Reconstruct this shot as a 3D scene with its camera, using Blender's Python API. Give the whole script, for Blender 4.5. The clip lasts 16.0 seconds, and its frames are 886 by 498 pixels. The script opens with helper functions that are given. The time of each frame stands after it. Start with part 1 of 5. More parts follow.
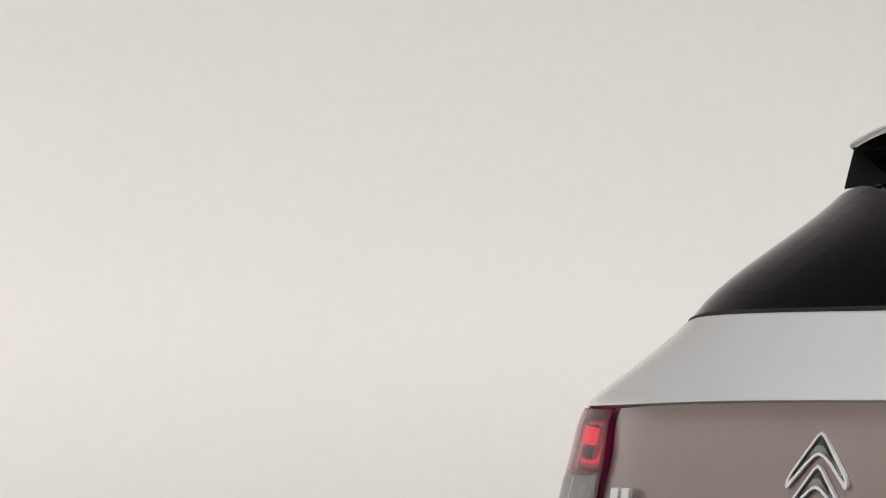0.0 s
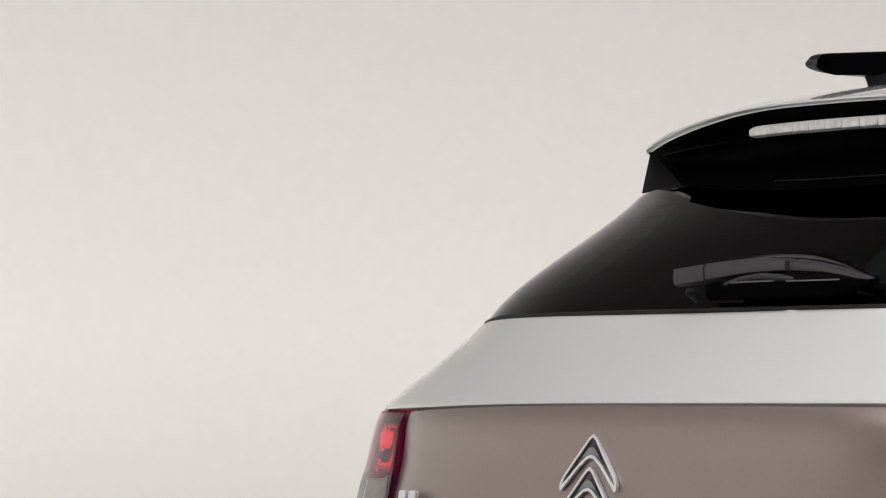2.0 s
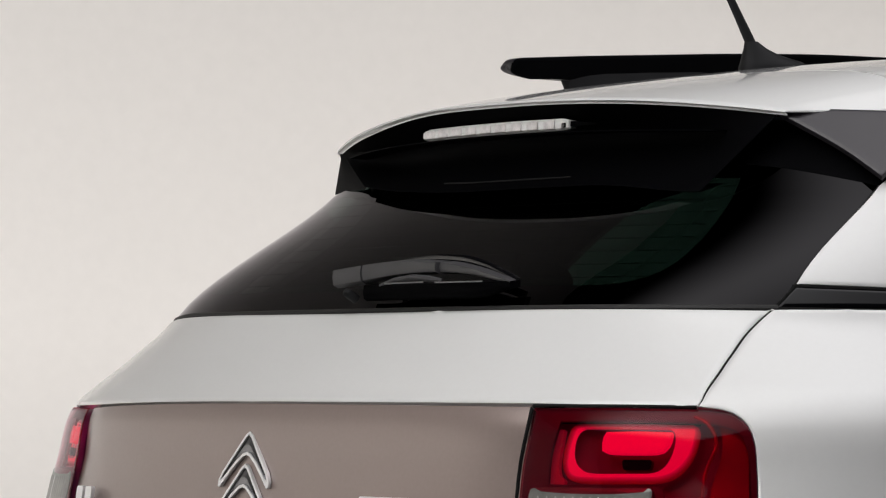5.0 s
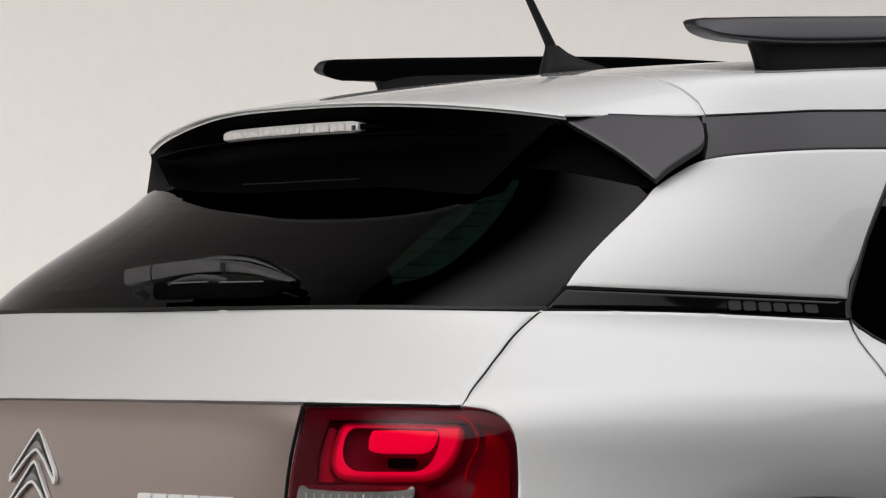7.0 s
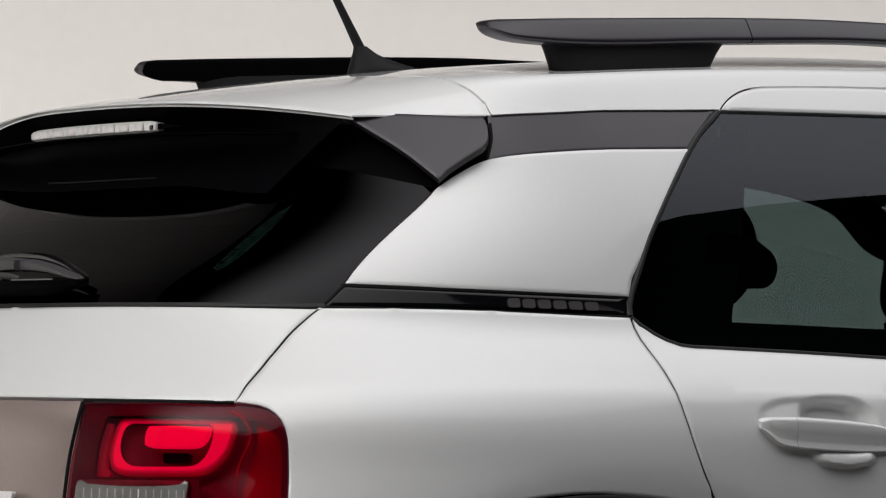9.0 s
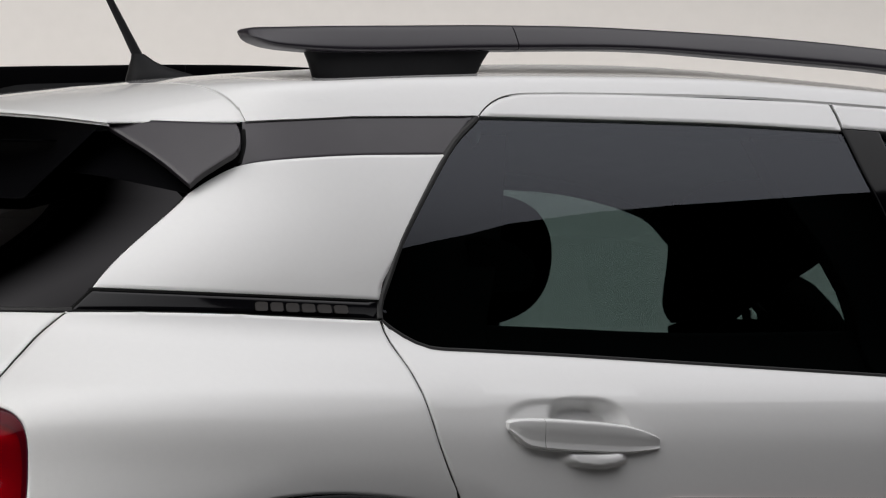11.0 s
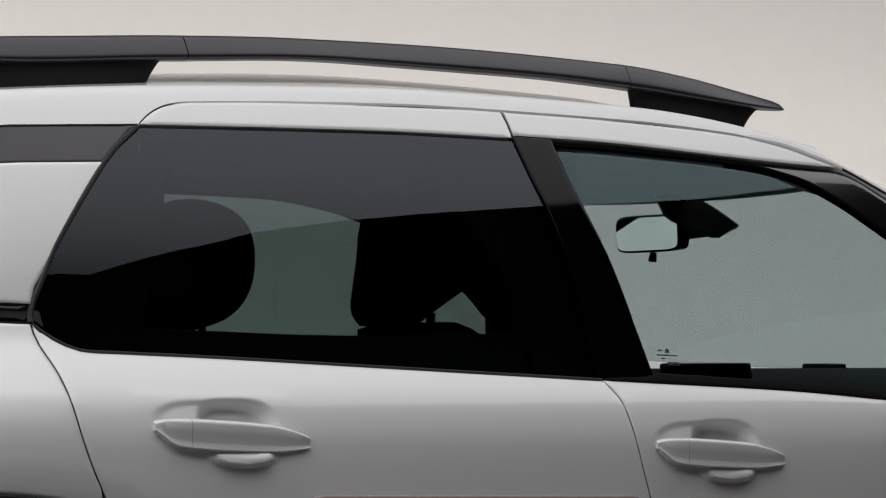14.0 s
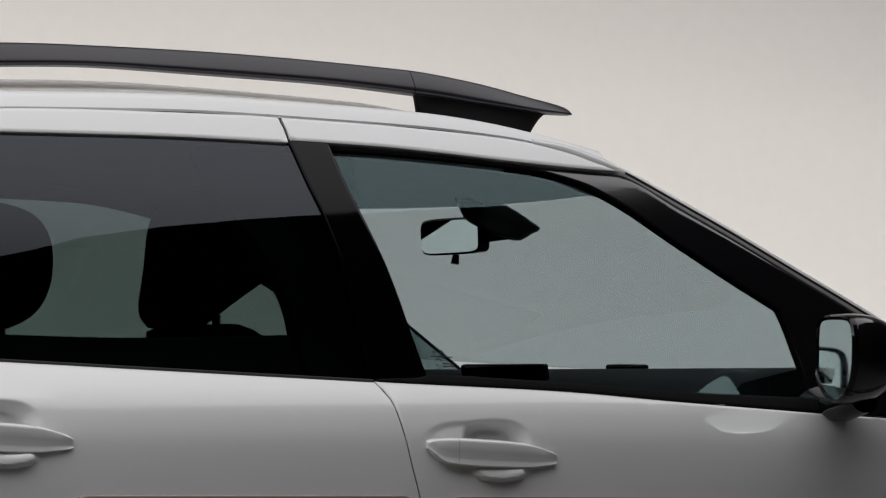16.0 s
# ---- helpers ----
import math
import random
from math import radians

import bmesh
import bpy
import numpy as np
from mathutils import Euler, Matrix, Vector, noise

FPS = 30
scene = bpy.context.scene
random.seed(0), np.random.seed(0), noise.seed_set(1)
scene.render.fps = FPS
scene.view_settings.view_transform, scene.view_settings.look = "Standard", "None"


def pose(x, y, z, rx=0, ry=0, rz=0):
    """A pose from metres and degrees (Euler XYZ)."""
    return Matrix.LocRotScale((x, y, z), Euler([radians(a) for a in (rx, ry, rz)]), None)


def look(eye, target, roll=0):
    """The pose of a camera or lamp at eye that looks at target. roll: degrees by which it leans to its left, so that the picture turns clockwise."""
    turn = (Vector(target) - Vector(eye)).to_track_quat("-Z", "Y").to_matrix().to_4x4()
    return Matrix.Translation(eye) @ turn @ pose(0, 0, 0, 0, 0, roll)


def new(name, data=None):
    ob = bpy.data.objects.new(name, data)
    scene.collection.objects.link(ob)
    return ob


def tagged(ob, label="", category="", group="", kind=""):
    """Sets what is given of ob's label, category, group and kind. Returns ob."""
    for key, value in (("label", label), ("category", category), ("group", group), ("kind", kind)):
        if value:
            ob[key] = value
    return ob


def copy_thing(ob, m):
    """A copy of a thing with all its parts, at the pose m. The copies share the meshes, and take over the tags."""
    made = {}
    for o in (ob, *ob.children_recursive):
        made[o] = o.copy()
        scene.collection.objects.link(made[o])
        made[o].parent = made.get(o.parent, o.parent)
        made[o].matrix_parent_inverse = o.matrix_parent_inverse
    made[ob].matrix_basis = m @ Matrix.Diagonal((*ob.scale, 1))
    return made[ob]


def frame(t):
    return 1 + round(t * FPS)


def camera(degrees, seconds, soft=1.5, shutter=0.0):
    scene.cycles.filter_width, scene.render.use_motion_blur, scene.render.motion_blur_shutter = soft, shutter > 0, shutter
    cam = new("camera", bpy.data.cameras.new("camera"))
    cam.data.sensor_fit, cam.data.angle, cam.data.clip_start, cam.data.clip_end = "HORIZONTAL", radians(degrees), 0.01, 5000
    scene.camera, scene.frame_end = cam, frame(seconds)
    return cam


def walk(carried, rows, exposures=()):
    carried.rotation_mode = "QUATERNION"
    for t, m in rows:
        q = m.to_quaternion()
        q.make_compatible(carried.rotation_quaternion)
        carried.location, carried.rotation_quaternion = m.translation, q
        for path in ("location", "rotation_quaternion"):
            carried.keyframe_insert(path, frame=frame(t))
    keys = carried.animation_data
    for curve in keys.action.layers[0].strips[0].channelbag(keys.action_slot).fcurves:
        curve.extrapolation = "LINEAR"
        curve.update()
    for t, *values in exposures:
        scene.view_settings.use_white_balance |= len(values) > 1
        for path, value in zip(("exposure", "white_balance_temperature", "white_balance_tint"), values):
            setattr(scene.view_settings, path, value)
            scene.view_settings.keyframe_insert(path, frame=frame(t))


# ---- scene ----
# World: x runs forward along the car from its rear bumper, y to its left, z up from the floor.
cam = camera(13.00, 16.0, soft=1.2)
ROWS = [  # seconds, x, y, z, yaw, pitch, lean
    (0.0, -3.0299, -3.6513, 0.9244, -35.205, 2.296, 0.438),
    (0.5, -2.9853, -3.6966, 0.9240, -35.242, 2.323, 0.311),
    (1.0, -2.9359, -3.7439, 0.9247, -35.342, 2.331, 0.238),
    (1.5, -2.8940, -3.7873, 0.9268, -35.434, 2.321, 0.222),
    (2.0, -2.8517, -3.8364, 0.9304, -35.540, 2.301, 0.281),
    (2.5, -2.8120, -3.8854, 0.9340, -35.658, 2.268, 0.365),
    (3.0, -2.7680, -3.9414, 0.9369, -35.814, 2.241, 0.391),
    (3.5, -2.7296, -3.9871, 0.9382, -35.952, 2.228, 0.419),
    (4.0, -2.6917, -4.0313, 0.9386, -36.084, 2.226, 0.440),
    (6.5, -2.5043, -4.2835, 0.9492, -36.711, 2.112, 0.714),
    (7.0, -2.4708, -4.3323, 0.9525, -36.795, 2.067, 0.782),
    (7.5, -2.4382, -4.3780, 0.9538, -36.882, 2.049, 0.780),
    (8.0, -2.4023, -4.4244, 0.9533, -36.946, 2.049, 0.809),
    (8.5, -2.3589, -4.4786, 0.9521, -36.992, 2.061, 0.794),
    (9.0, -2.3147, -4.5368, 0.9516, -37.071, 2.066, 0.793),
    (9.5, -2.2679, -4.5930, 0.9515, -37.176, 2.089, 0.764),
    (10.0, -2.2199, -4.6532, 0.9521, -37.308, 2.108, 0.734),
    (12.5, -2.0382, -4.9213, 0.9387, -38.103, 2.329, 0.520),
    (13.0, -2.0030, -4.9780, 0.9403, -38.367, 2.322, 0.486),
    (13.5, -1.9721, -5.0317, 0.9409, -38.602, 2.323, 0.480),
    (14.0, -1.9382, -5.0858, 0.9414, -38.779, 2.322, 0.482),
    (14.5, -1.9057, -5.1428, 0.9417, -38.949, 2.324, 0.464),
    (15.0, -1.8653, -5.2072, 0.9423, -39.175, 2.330, 0.510),
    (15.5, -1.8290, -5.2632, 0.9431, -39.359, 2.336, 0.520),
    (16.0, -1.7955, -5.3156, 0.9441, -39.580, 2.331, 0.409),
]
walk(cam, [(t, pose(x, y, z, 90 + pitch, 0, yaw) @ pose(0, 0, 0, 0, 0, lean)) for t, x, y, z, yaw, pitch, lean in ROWS])

# ---- world and lights: a dark photo studio with one overhead softbox and a washed backdrop ----
world = bpy.data.worlds.new("studio_world")
scene.world = world
world.use_nodes = True
world.node_tree.nodes["Background"].inputs[0].default_value = (0.05, 0.05, 0.055, 1)
world.node_tree.nodes["Background"].inputs[1].default_value = 0.3
scene.view_settings.exposure = 0.0


def area_lamp(name, eye, target, wide, high, watts, colour):
    data = bpy.data.lights.new(name, "AREA")
    data.shape, data.size, data.size_y, data.energy, data.color = "RECTANGLE", wide, high, watts, colour
    ob = new(name, data)
    ob.matrix_world = look(eye, target)
    return ob


area_lamp("backdrop_light", (2.6, 2.55, 0.22), (4.7, 7.6, 2.6), 9.0, 0.3, 318, (0.995, 0.970, 0.962))
area_lamp("backdrop_light_rear", (-3.2, 2.6, 0.22), (-5.6, 7.2, 1.9), 5.0, 0.3, 172, (0.990, 0.976, 0.950))

# ---- materials ----
def material(name, base, rough=0.5, metal=0.0, coat=0.0, coat_rough=0.03, vary=0.05, scale=6.0, bump=0.0, bump_scale=400.0, spec=0.5, emit=None, power=0.0):
    """A principled material, its colour slightly uneven at two scales, with an optional fine relief."""
    m = bpy.data.materials.new(name)
    m.use_nodes = True
    nodes, links = m.node_tree.nodes, m.node_tree.links
    p = nodes["Principled BSDF"]
    p.inputs["Roughness"].default_value = rough
    p.inputs["Metallic"].default_value = metal
    p.inputs["Coat Weight"].default_value = coat
    p.inputs["Coat Roughness"].default_value = coat_rough
    p.inputs["Specular IOR Level"].default_value = spec
    place = nodes.new("ShaderNodeTexCoord")
    big = nodes.new("ShaderNodeTexNoise")
    big.inputs["Scale"].default_value = scale
    fine = nodes.new("ShaderNodeTexNoise")
    fine.inputs["Scale"].default_value = scale * 40
    mixn = nodes.new("ShaderNodeMath")
    mixn.operation = "ADD"
    ramp = nodes.new("ShaderNodeMapRange")
    ramp.inputs["From Min"].default_value, ramp.inputs["From Max"].default_value = 0.7, 1.3
    ramp.inputs["To Min"].default_value, ramp.inputs["To Max"].default_value = 1 - vary, 1 + vary
    mul = nodes.new("ShaderNodeVectorMath")
    mul.operation = "SCALE"
    mul.inputs[0].default_value = base
    links.new(place.outputs["Object"], big.inputs["Vector"])
    links.new(place.outputs["Object"], fine.inputs["Vector"])
    links.new(big.outputs["Fac"], mixn.inputs[0])
    links.new(fine.outputs["Fac"], mixn.inputs[1])
    links.new(mixn.outputs[0], ramp.inputs["Value"])
    links.new(ramp.outputs["Result"], mul.inputs["Scale"])
    links.new(mul.outputs["Vector"], p.inputs["Base Color"])
    if bump:
        grain = nodes.new("ShaderNodeTexNoise")
        grain.inputs["Scale"].default_value = bump_scale
        relief = nodes.new("ShaderNodeBump")
        relief.inputs["Strength"].default_value = bump
        relief.inputs["Distance"].default_value = 0.001
        links.new(place.outputs["Object"], grain.inputs["Vector"])
        links.new(grain.outputs["Fac"], relief.inputs["Height"])
        links.new(relief.outputs["Normal"], p.inputs["Normal"])
    if emit:
        p.inputs["Emission Color"].default_value = (*emit, 1)
        p.inputs["Emission Strength"].default_value = power
    return m


def thin_glass(name, tint, mirror=0.055, sheen=(0.86, 0.90, 1.0)):
    """A thin tinted pane: lets light straight through, coloured, and mirrors a small share."""
    m = bpy.data.materials.new(name)
    m.use_nodes = True
    nodes, links = m.node_tree.nodes, m.node_tree.links
    nodes.remove(nodes["Principled BSDF"])
    out = nodes["Material Output"]
    clear = nodes.new("ShaderNodeBsdfTransparent")
    clear.inputs["Color"].default_value = (*tint, 1)
    gloss = nodes.new("ShaderNodeBsdfGlossy")
    gloss.inputs["Roughness"].default_value = 0.0
    gloss.inputs["Color"].default_value = (*sheen, 1)
    mix = nodes.new("ShaderNodeMixShader")
    mix.inputs[0].default_value = mirror
    links.new(clear.outputs[0], mix.inputs[1])
    links.new(gloss.outputs[0], mix.inputs[2])
    links.new(mix.outputs[0], out.inputs["Surface"])
    return m


WHITE = material("pearl_white_paint", (0.83, 0.83, 0.825), 0.40, 0, 1.0, 0.03, 0.008, 3.0, 0.02, 900)
BROWN = material("taupe_satin_paint", (0.328, 0.255, 0.236), 0.40, 0.35, 0.7, 0.24, 0.03, 5.0, 0.03, 900)
SATIN = material("dark_grey_satin_plastic", (0.0345, 0.0300, 0.0365), 0.32, 0, 0, 0.1, 0.08, 20, 0.05, 1500)
RAILGREY = material("rail_grey_satin_paint", (0.0185, 0.0152, 0.0212), 0.30, 0, 0, 0.1, 0.08, 20, 0.05, 1500)
GLOSS = material("black_gloss_plastic", (0.006, 0.006, 0.007), 0.12, 0, 0.3, 0.02, 0.1, 15)
PILLAR = material("black_pillar_film", (0.004, 0.004, 0.005), 0.06, vary=0.1, scale=15, spec=0.28)
COVER = material("black_centre_pillar_film", (0.0012, 0.0012, 0.0016), 0.06, vary=0.1, scale=15, spec=0.13)
BLACK = material("black_grained_plastic", (0.010, 0.010, 0.011), 0.55, 0, 0, 0.1, 0.15, 25, 0.25, 1200, spec=0.2)
RUBBER = material("black_rubber_seal", (0.008, 0.008, 0.008), 0.6, vary=0.2, scale=30)
SEAL = material("dark_joint", (0.010, 0.010, 0.010), 0.8, vary=0.1, spec=0.1)
WIPERGREY = material("wiper_grey_plastic", (0.056, 0.055, 0.059), 0.42, vary=0.1, scale=30, bump=0.1, bump_scale=1500)
CHROME = material("satin_chrome", (0.86, 0.86, 0.88), 0.32, 0.55, vary=0.01)
DARKCHROME = material("dark_chrome", (0.20, 0.20, 0.21), 0.22, 1.0, vary=0.05)
MIRROR = material("mirror_silver", (0.80, 0.86, 0.85), 0.02, 1.0, vary=0.004)
FABRIC = material("black_seat_fabric", (0.010, 0.010, 0.011), 0.95, vary=0.2, scale=40, bump=0.4, bump_scale=900, spec=0.15)
TRIM = material("black_inner_trim", (0.0028, 0.0028, 0.0034), 0.85, vary=0.15, scale=30, bump=0.2, bump_scale=1200, spec=0.12)
LINER = material("grey_headliner_cloth", (0.74, 0.81, 0.81), 0.95, vary=0.05, scale=30, bump=0.3, bump_scale=900, spec=0.1)
DASH = material("dark_green_grey_dashboard", (0.014, 0.021, 0.023), 0.7, vary=0.1, scale=25, bump=0.3, bump_scale=900)
STRIPGREY = material("grey_lettering", (0.030, 0.026, 0.024), 0.4, vary=0.03)
MARKGREY = material("dark_glass_print", (0.02, 0.025, 0.025), 0.5, vary=0.03)
PRIVACY = thin_glass("privacy_glass", (0.118, 0.160, 0.150), 0.046)
CORNERGLASS = thin_glass("corner_tinted_glass", (0.47, 0.54, 0.54), 0.03)
TINTED = thin_glass("green_tinted_glass", (0.575, 0.635, 0.652), 0.060, (0.68, 0.93, 0.96))
# Housing and side reflector: a faint emission stands in for light they catch.
LAMPBASE = material("dark_red_lamp_housing", (0.13, 0.02, 0.07), 0.35, 0.0, vary=0.2, scale=30, emit=(1.0, 0.02, 0.40), power=0.008)
LAMPSIDE = material("deep_red_reflector", (0.26, 0.006, 0.024), 0.25, 0.3, vary=0.12, scale=40, bump=0.06, bump_scale=300, emit=(1.0, 0.0, 0.16), power=0.03)
LAMPGLOW = material("lit_red_light_guide", (0.6, 0.01, 0.03), 0.3, vary=0.05, emit=(1.0, 0.0, 0.26), power=0.60)
LAMPDIM = material("faintly_lit_red_guide", (0.4, 0.01, 0.05), 0.35, vary=0.2, scale=40, emit=(1.0, 0.0, 0.30), power=0.09)
LAMPFALLOFF = [material(f"fading_red_guide_{k}", (0.45, 0.01, 0.045), 0.35, vary=0.1, scale=40, emit=(1.0, 0.0, 0.28), power=p) for k, p in enumerate((0.40, 0.25, 0.14, 0.07, 0.03))]
# The bezel's faint emission also imitates caught lamp light.
LAMPBEZEL = material("maroon_lamp_bezel", (0.06, 0.007, 0.03), 0.4, vary=0.15, scale=30, emit=(1.0, 0.03, 0.40), power=0.006)
LAMPRIB = material("light_lens_rib", (0.50, 0.49, 0.46), 0.25, 0.2, vary=0.2, scale=60)
LAMPCORE = material("lit_red_lamp_block", (0.6, 0.01, 0.03), 0.25, vary=0.1, emit=(1.0, 0.0, 0.22), power=0.75)
LAMPCLEAR = material("clear_ribbed_reverse_lens", (0.19, 0.186, 0.176), 0.28, 0.2, vary=0.25, scale=60, bump=0.5, bump_scale=150)
BRAKECLEAR = material("clear_brake_light_lens", (0.95, 0.94, 0.94), 0.22, 0.0, 0.5, 0.05, vary=0.12, scale=60)
BRAKECELL = material("brake_light_cell", (0.82, 0.79, 0.80), 0.3, 0.3, vary=0.2, scale=90)
BACKDROP = material("cream_studio_plaster", (0.80, 0.775, 0.745), 0.9, vary=0.015, scale=0.5, bump=0.05, bump_scale=60, spec=0.1)
FLOORM = material("grey_studio_floor", (0.20, 0.196, 0.19), 0.55, vary=0.08, scale=1.2, bump=0.1, bump_scale=120)
DARKWALL = material("black_studio_cloth", (0.010, 0.010, 0.011), 0.95, vary=0.15, scale=3, bump=0.2, bump_scale=80, spec=0.05)
TYRE = material("tyre_rubber", (0.02, 0.02, 0.02), 0.8, vary=0.15, scale=20, bump=0.3, bump_scale=300)
ALLOY = material("silver_alloy", (0.45, 0.45, 0.46), 0.3, 1.0, vary=0.03)
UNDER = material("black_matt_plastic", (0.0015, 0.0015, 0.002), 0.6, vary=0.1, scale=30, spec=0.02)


def soft_panel(name, colour, warm):
    """The diffuser of a light bank: an added bright strip and rear spot, fading towards its far side and its rear end.
    """
    m = bpy.data.materials.new(name)
    m.use_nodes = True
    nodes, links = m.node_tree.nodes, m.node_tree.links
    nodes.remove(nodes["Principled BSDF"])
    place = nodes.new("ShaderNodeTexCoord")
    split = nodes.new("ShaderNodeSeparateXYZ")
    links.new(place.outputs["Object"], split.inputs[0])

    def calc(op, a, b):
        n = nodes.new("ShaderNodeMath")
        n.operation = op
        for k, v in enumerate((a, b)):
            if isinstance(v, (int, float)):
                n.inputs[k].default_value = v
            else:
                links.new(v, n.inputs[k])
        return n.outputs[0]

    def fade(axis, dark, full):
        n = nodes.new("ShaderNodeMapRange")
        n.interpolation_type = "SMOOTHSTEP"
        n.inputs["From Min"].default_value, n.inputs["From Max"].default_value = dark, full
        links.new(split.outputs[axis], n.inputs["Value"])
        return n.outputs["Result"]

    def swell(axis, centre, width):
        d = calc("DIVIDE", calc("SUBTRACT", split.outputs[axis], centre), width)
        return calc("DIVIDE", 1.0, calc("ADD", 1.0, calc("MULTIPLY", d, d)))

    strip = calc("MULTIPLY", swell("Y", -1.06, 0.54), BANK_STRIP)
    rear = calc("MULTIPLY", calc("MULTIPLY", swell("X", -2.3, 0.84), swell("Y", -0.60, 0.95)), BANK_REAR)
    mask = calc("MULTIPLY", calc("MULTIPLY", fade("Y", 0.50, -0.70), fade("Y", -4.0, -1.50)), fade("X", -3.6, -2.4))
    both_glows = nodes.new("ShaderNodeAddShader")
    for k, (tone, level) in enumerate(((colour, calc("ADD", strip, BANK_BASE)), (warm, rear))):
        glow = nodes.new("ShaderNodeEmission")
        glow.inputs["Color"].default_value = (*tone, 1)
        links.new(calc("MULTIPLY", level, mask), glow.inputs["Strength"])
        links.new(glow.outputs[0], both_glows.inputs[k])
    links.new(both_glows.outputs[0], nodes["Material Output"].inputs["Surface"])
    return m


BANK_BASE, BANK_STRIP, BANK_REAR = 1.10, 0.45, 6.4
DIFFUSER = soft_panel("light_bank_diffuser", (0.985, 0.974, 1.005), (1.0, 0.982, 0.94))


def rear_glass(name, tint, ior=1.275):
    """A dark pane whose mirror share grows towards grazing view."""
    m = thin_glass(name, tint)
    nodes, links = m.node_tree.nodes, m.node_tree.links
    edge = nodes.new("ShaderNodeFresnel")
    edge.inputs["IOR"].default_value = ior
    [n for n in nodes if n.type == "BSDF_GLOSSY"][0].inputs["Color"].default_value = (0.97, 0.94, 0.98, 1)
    mix = [n for n in nodes if n.bl_idname == "ShaderNodeMixShader"][0]
    links.new(edge.outputs[0], mix.inputs[0])
    return m


REARGLASS = rear_glass("rear_privacy_glass", (0.036, 0.062, 0.051))
FRIT = rear_glass("black_glazed_glass_border", (0.0, 0.0, 0.0))
LENSRED = rear_glass("red_lamp_lens", (0.80, 0.10, 0.17), 1.24)

# ---- geometry helpers ----
def link(name, verts, faces, mat, parent=None, label="", normals=None, smooth=True):
    mesh = bpy.data.meshes.new(name)
    mesh.from_pydata([tuple(v) for v in verts], [], faces)
    mesh.materials.append(mat)
    mesh.polygons.foreach_set("use_smooth", [smooth] * len(mesh.polygons))
    mesh.update()
    if normals is not None:
        mesh.normals_split_custom_set_from_vertices([tuple(n) for n in normals])
    ob = new(name, mesh)
    if parent is not None:
        ob.parent = parent
    if label:
        ob["label"] = label
    return ob


def part(name, bm, mat, parent, label="", sharp=35):
    """Links a bmesh as one mesh object under a thing or a part."""
    bmesh.ops.recalc_face_normals(bm, faces=bm.faces)
    mesh = bpy.data.meshes.new(name)
    bm.to_mesh(mesh)
    bm.free()
    mesh.materials.append(mat)
    mesh.polygons.foreach_set("use_smooth", [True] * len(mesh.polygons))
    mesh.set_sharp_from_angle(angle=radians(sharp))
    ob = new(name, mesh)
    if parent is not None:
        ob.parent = parent
    if label:
        ob["label"] = label
    return ob


def group_empty(name, parent=None, label="", at=(0, 0, 0)):
    ob = new(name)
    ob.empty_display_size = 0.1
    if parent is not None:
        ob.parent = parent
    if label:
        ob["label"] = label
    return ob


def smooth_run(points, step=0.012):
    """Points along a Catmull-Rom curve through the given ones."""
    if len(points) == 2:
        (ax, ay), (bx, by) = points
        n = max(1, int(math.hypot(bx - ax, by - ay) / step))
        return [(ax + (bx - ax) * i / n, ay + (by - ay) * i / n) for i in range(n + 1)]
    p = [(2 * points[0][0] - points[1][0], 2 * points[0][1] - points[1][1])] + list(points)
    p.append((2 * p[-1][0] - p[-2][0], 2 * p[-1][1] - p[-2][1]))
    out = []
    for i in range(1, len(p) - 2):
        a, b, c, d = p[i - 1], p[i], p[i + 1], p[i + 2]
        n = max(2, int(math.hypot(c[0] - b[0], c[1] - b[1]) / step))
        for k in range(n):
            t = k / n
            out.append(tuple(0.5 * (2 * b[j] + (c[j] - a[j]) * t + (2 * a[j] - 5 * b[j] + 4 * c[j] - d[j]) * t * t
                                    + (3 * b[j] - a[j] - 3 * c[j] + d[j]) * t ** 3) for j in (0, 1)))
    out.append(tuple(points[-1]))
    return out


def outline(*runs, step=0.012):
    """A closed outline from smooth runs that meet in corners."""
    pts = []
    for i, run in enumerate(runs):
        nxt = runs[(i + 1) % len(runs)]
        q = smooth_run(run, step)
        pts += q
        if math.hypot(q[-1][0] - nxt[0][0], q[-1][1] - nxt[0][1]) > step * 1.5:
            pts += smooth_run([q[-1], nxt[0]], step)[1:-1]
    clean = []
    for p in pts:
        if not clean or math.hypot(p[0] - clean[-1][0], p[1] - clean[-1][1]) > 1e-4:
            clean.append(p)
    while math.hypot(clean[0][0] - clean[-1][0], clean[0][1] - clean[-1][1]) < 1e-4:
        clean.pop()
    area = sum(clean[i - 1][0] * clean[i][1] - clean[i][0] * clean[i - 1][1] for i in range(len(clean)))
    return clean if area > 0 else clean[::-1]


def rounded(points, radius, n=5):
    """A closed polygon with its corners rounded."""
    out = []
    for i, p in enumerate(points):
        a, b = Vector(points[i - 1]), Vector(points[(i + 1) % len(points)])
        p = Vector(p)
        r = min(radius, (a - p).length * 0.45, (b - p).length * 0.45)
        s, e = p + (a - p).normalized() * r, p + (b - p).normalized() * r
        for k in range(n + 1):
            t = k / n
            out.append(tuple((1 - t) ** 2 * s + 2 * t * (1 - t) * p + t * t * e))
    area = sum(out[i - 1][0] * out[i][1] - out[i][0] * out[i - 1][1] for i in range(len(out)))
    return out if area > 0 else out[::-1]


def edge_normals(poly):
    n = len(poly)
    out = []
    for i in range(n):
        ax, ay = poly[i - 1]
        bx, by = poly[(i + 1) % n]
        dx, dy = bx - ax, by - ay
        l = math.hypot(dx, dy) or 1
        out.append((dy / l, -dx / l))
    return out


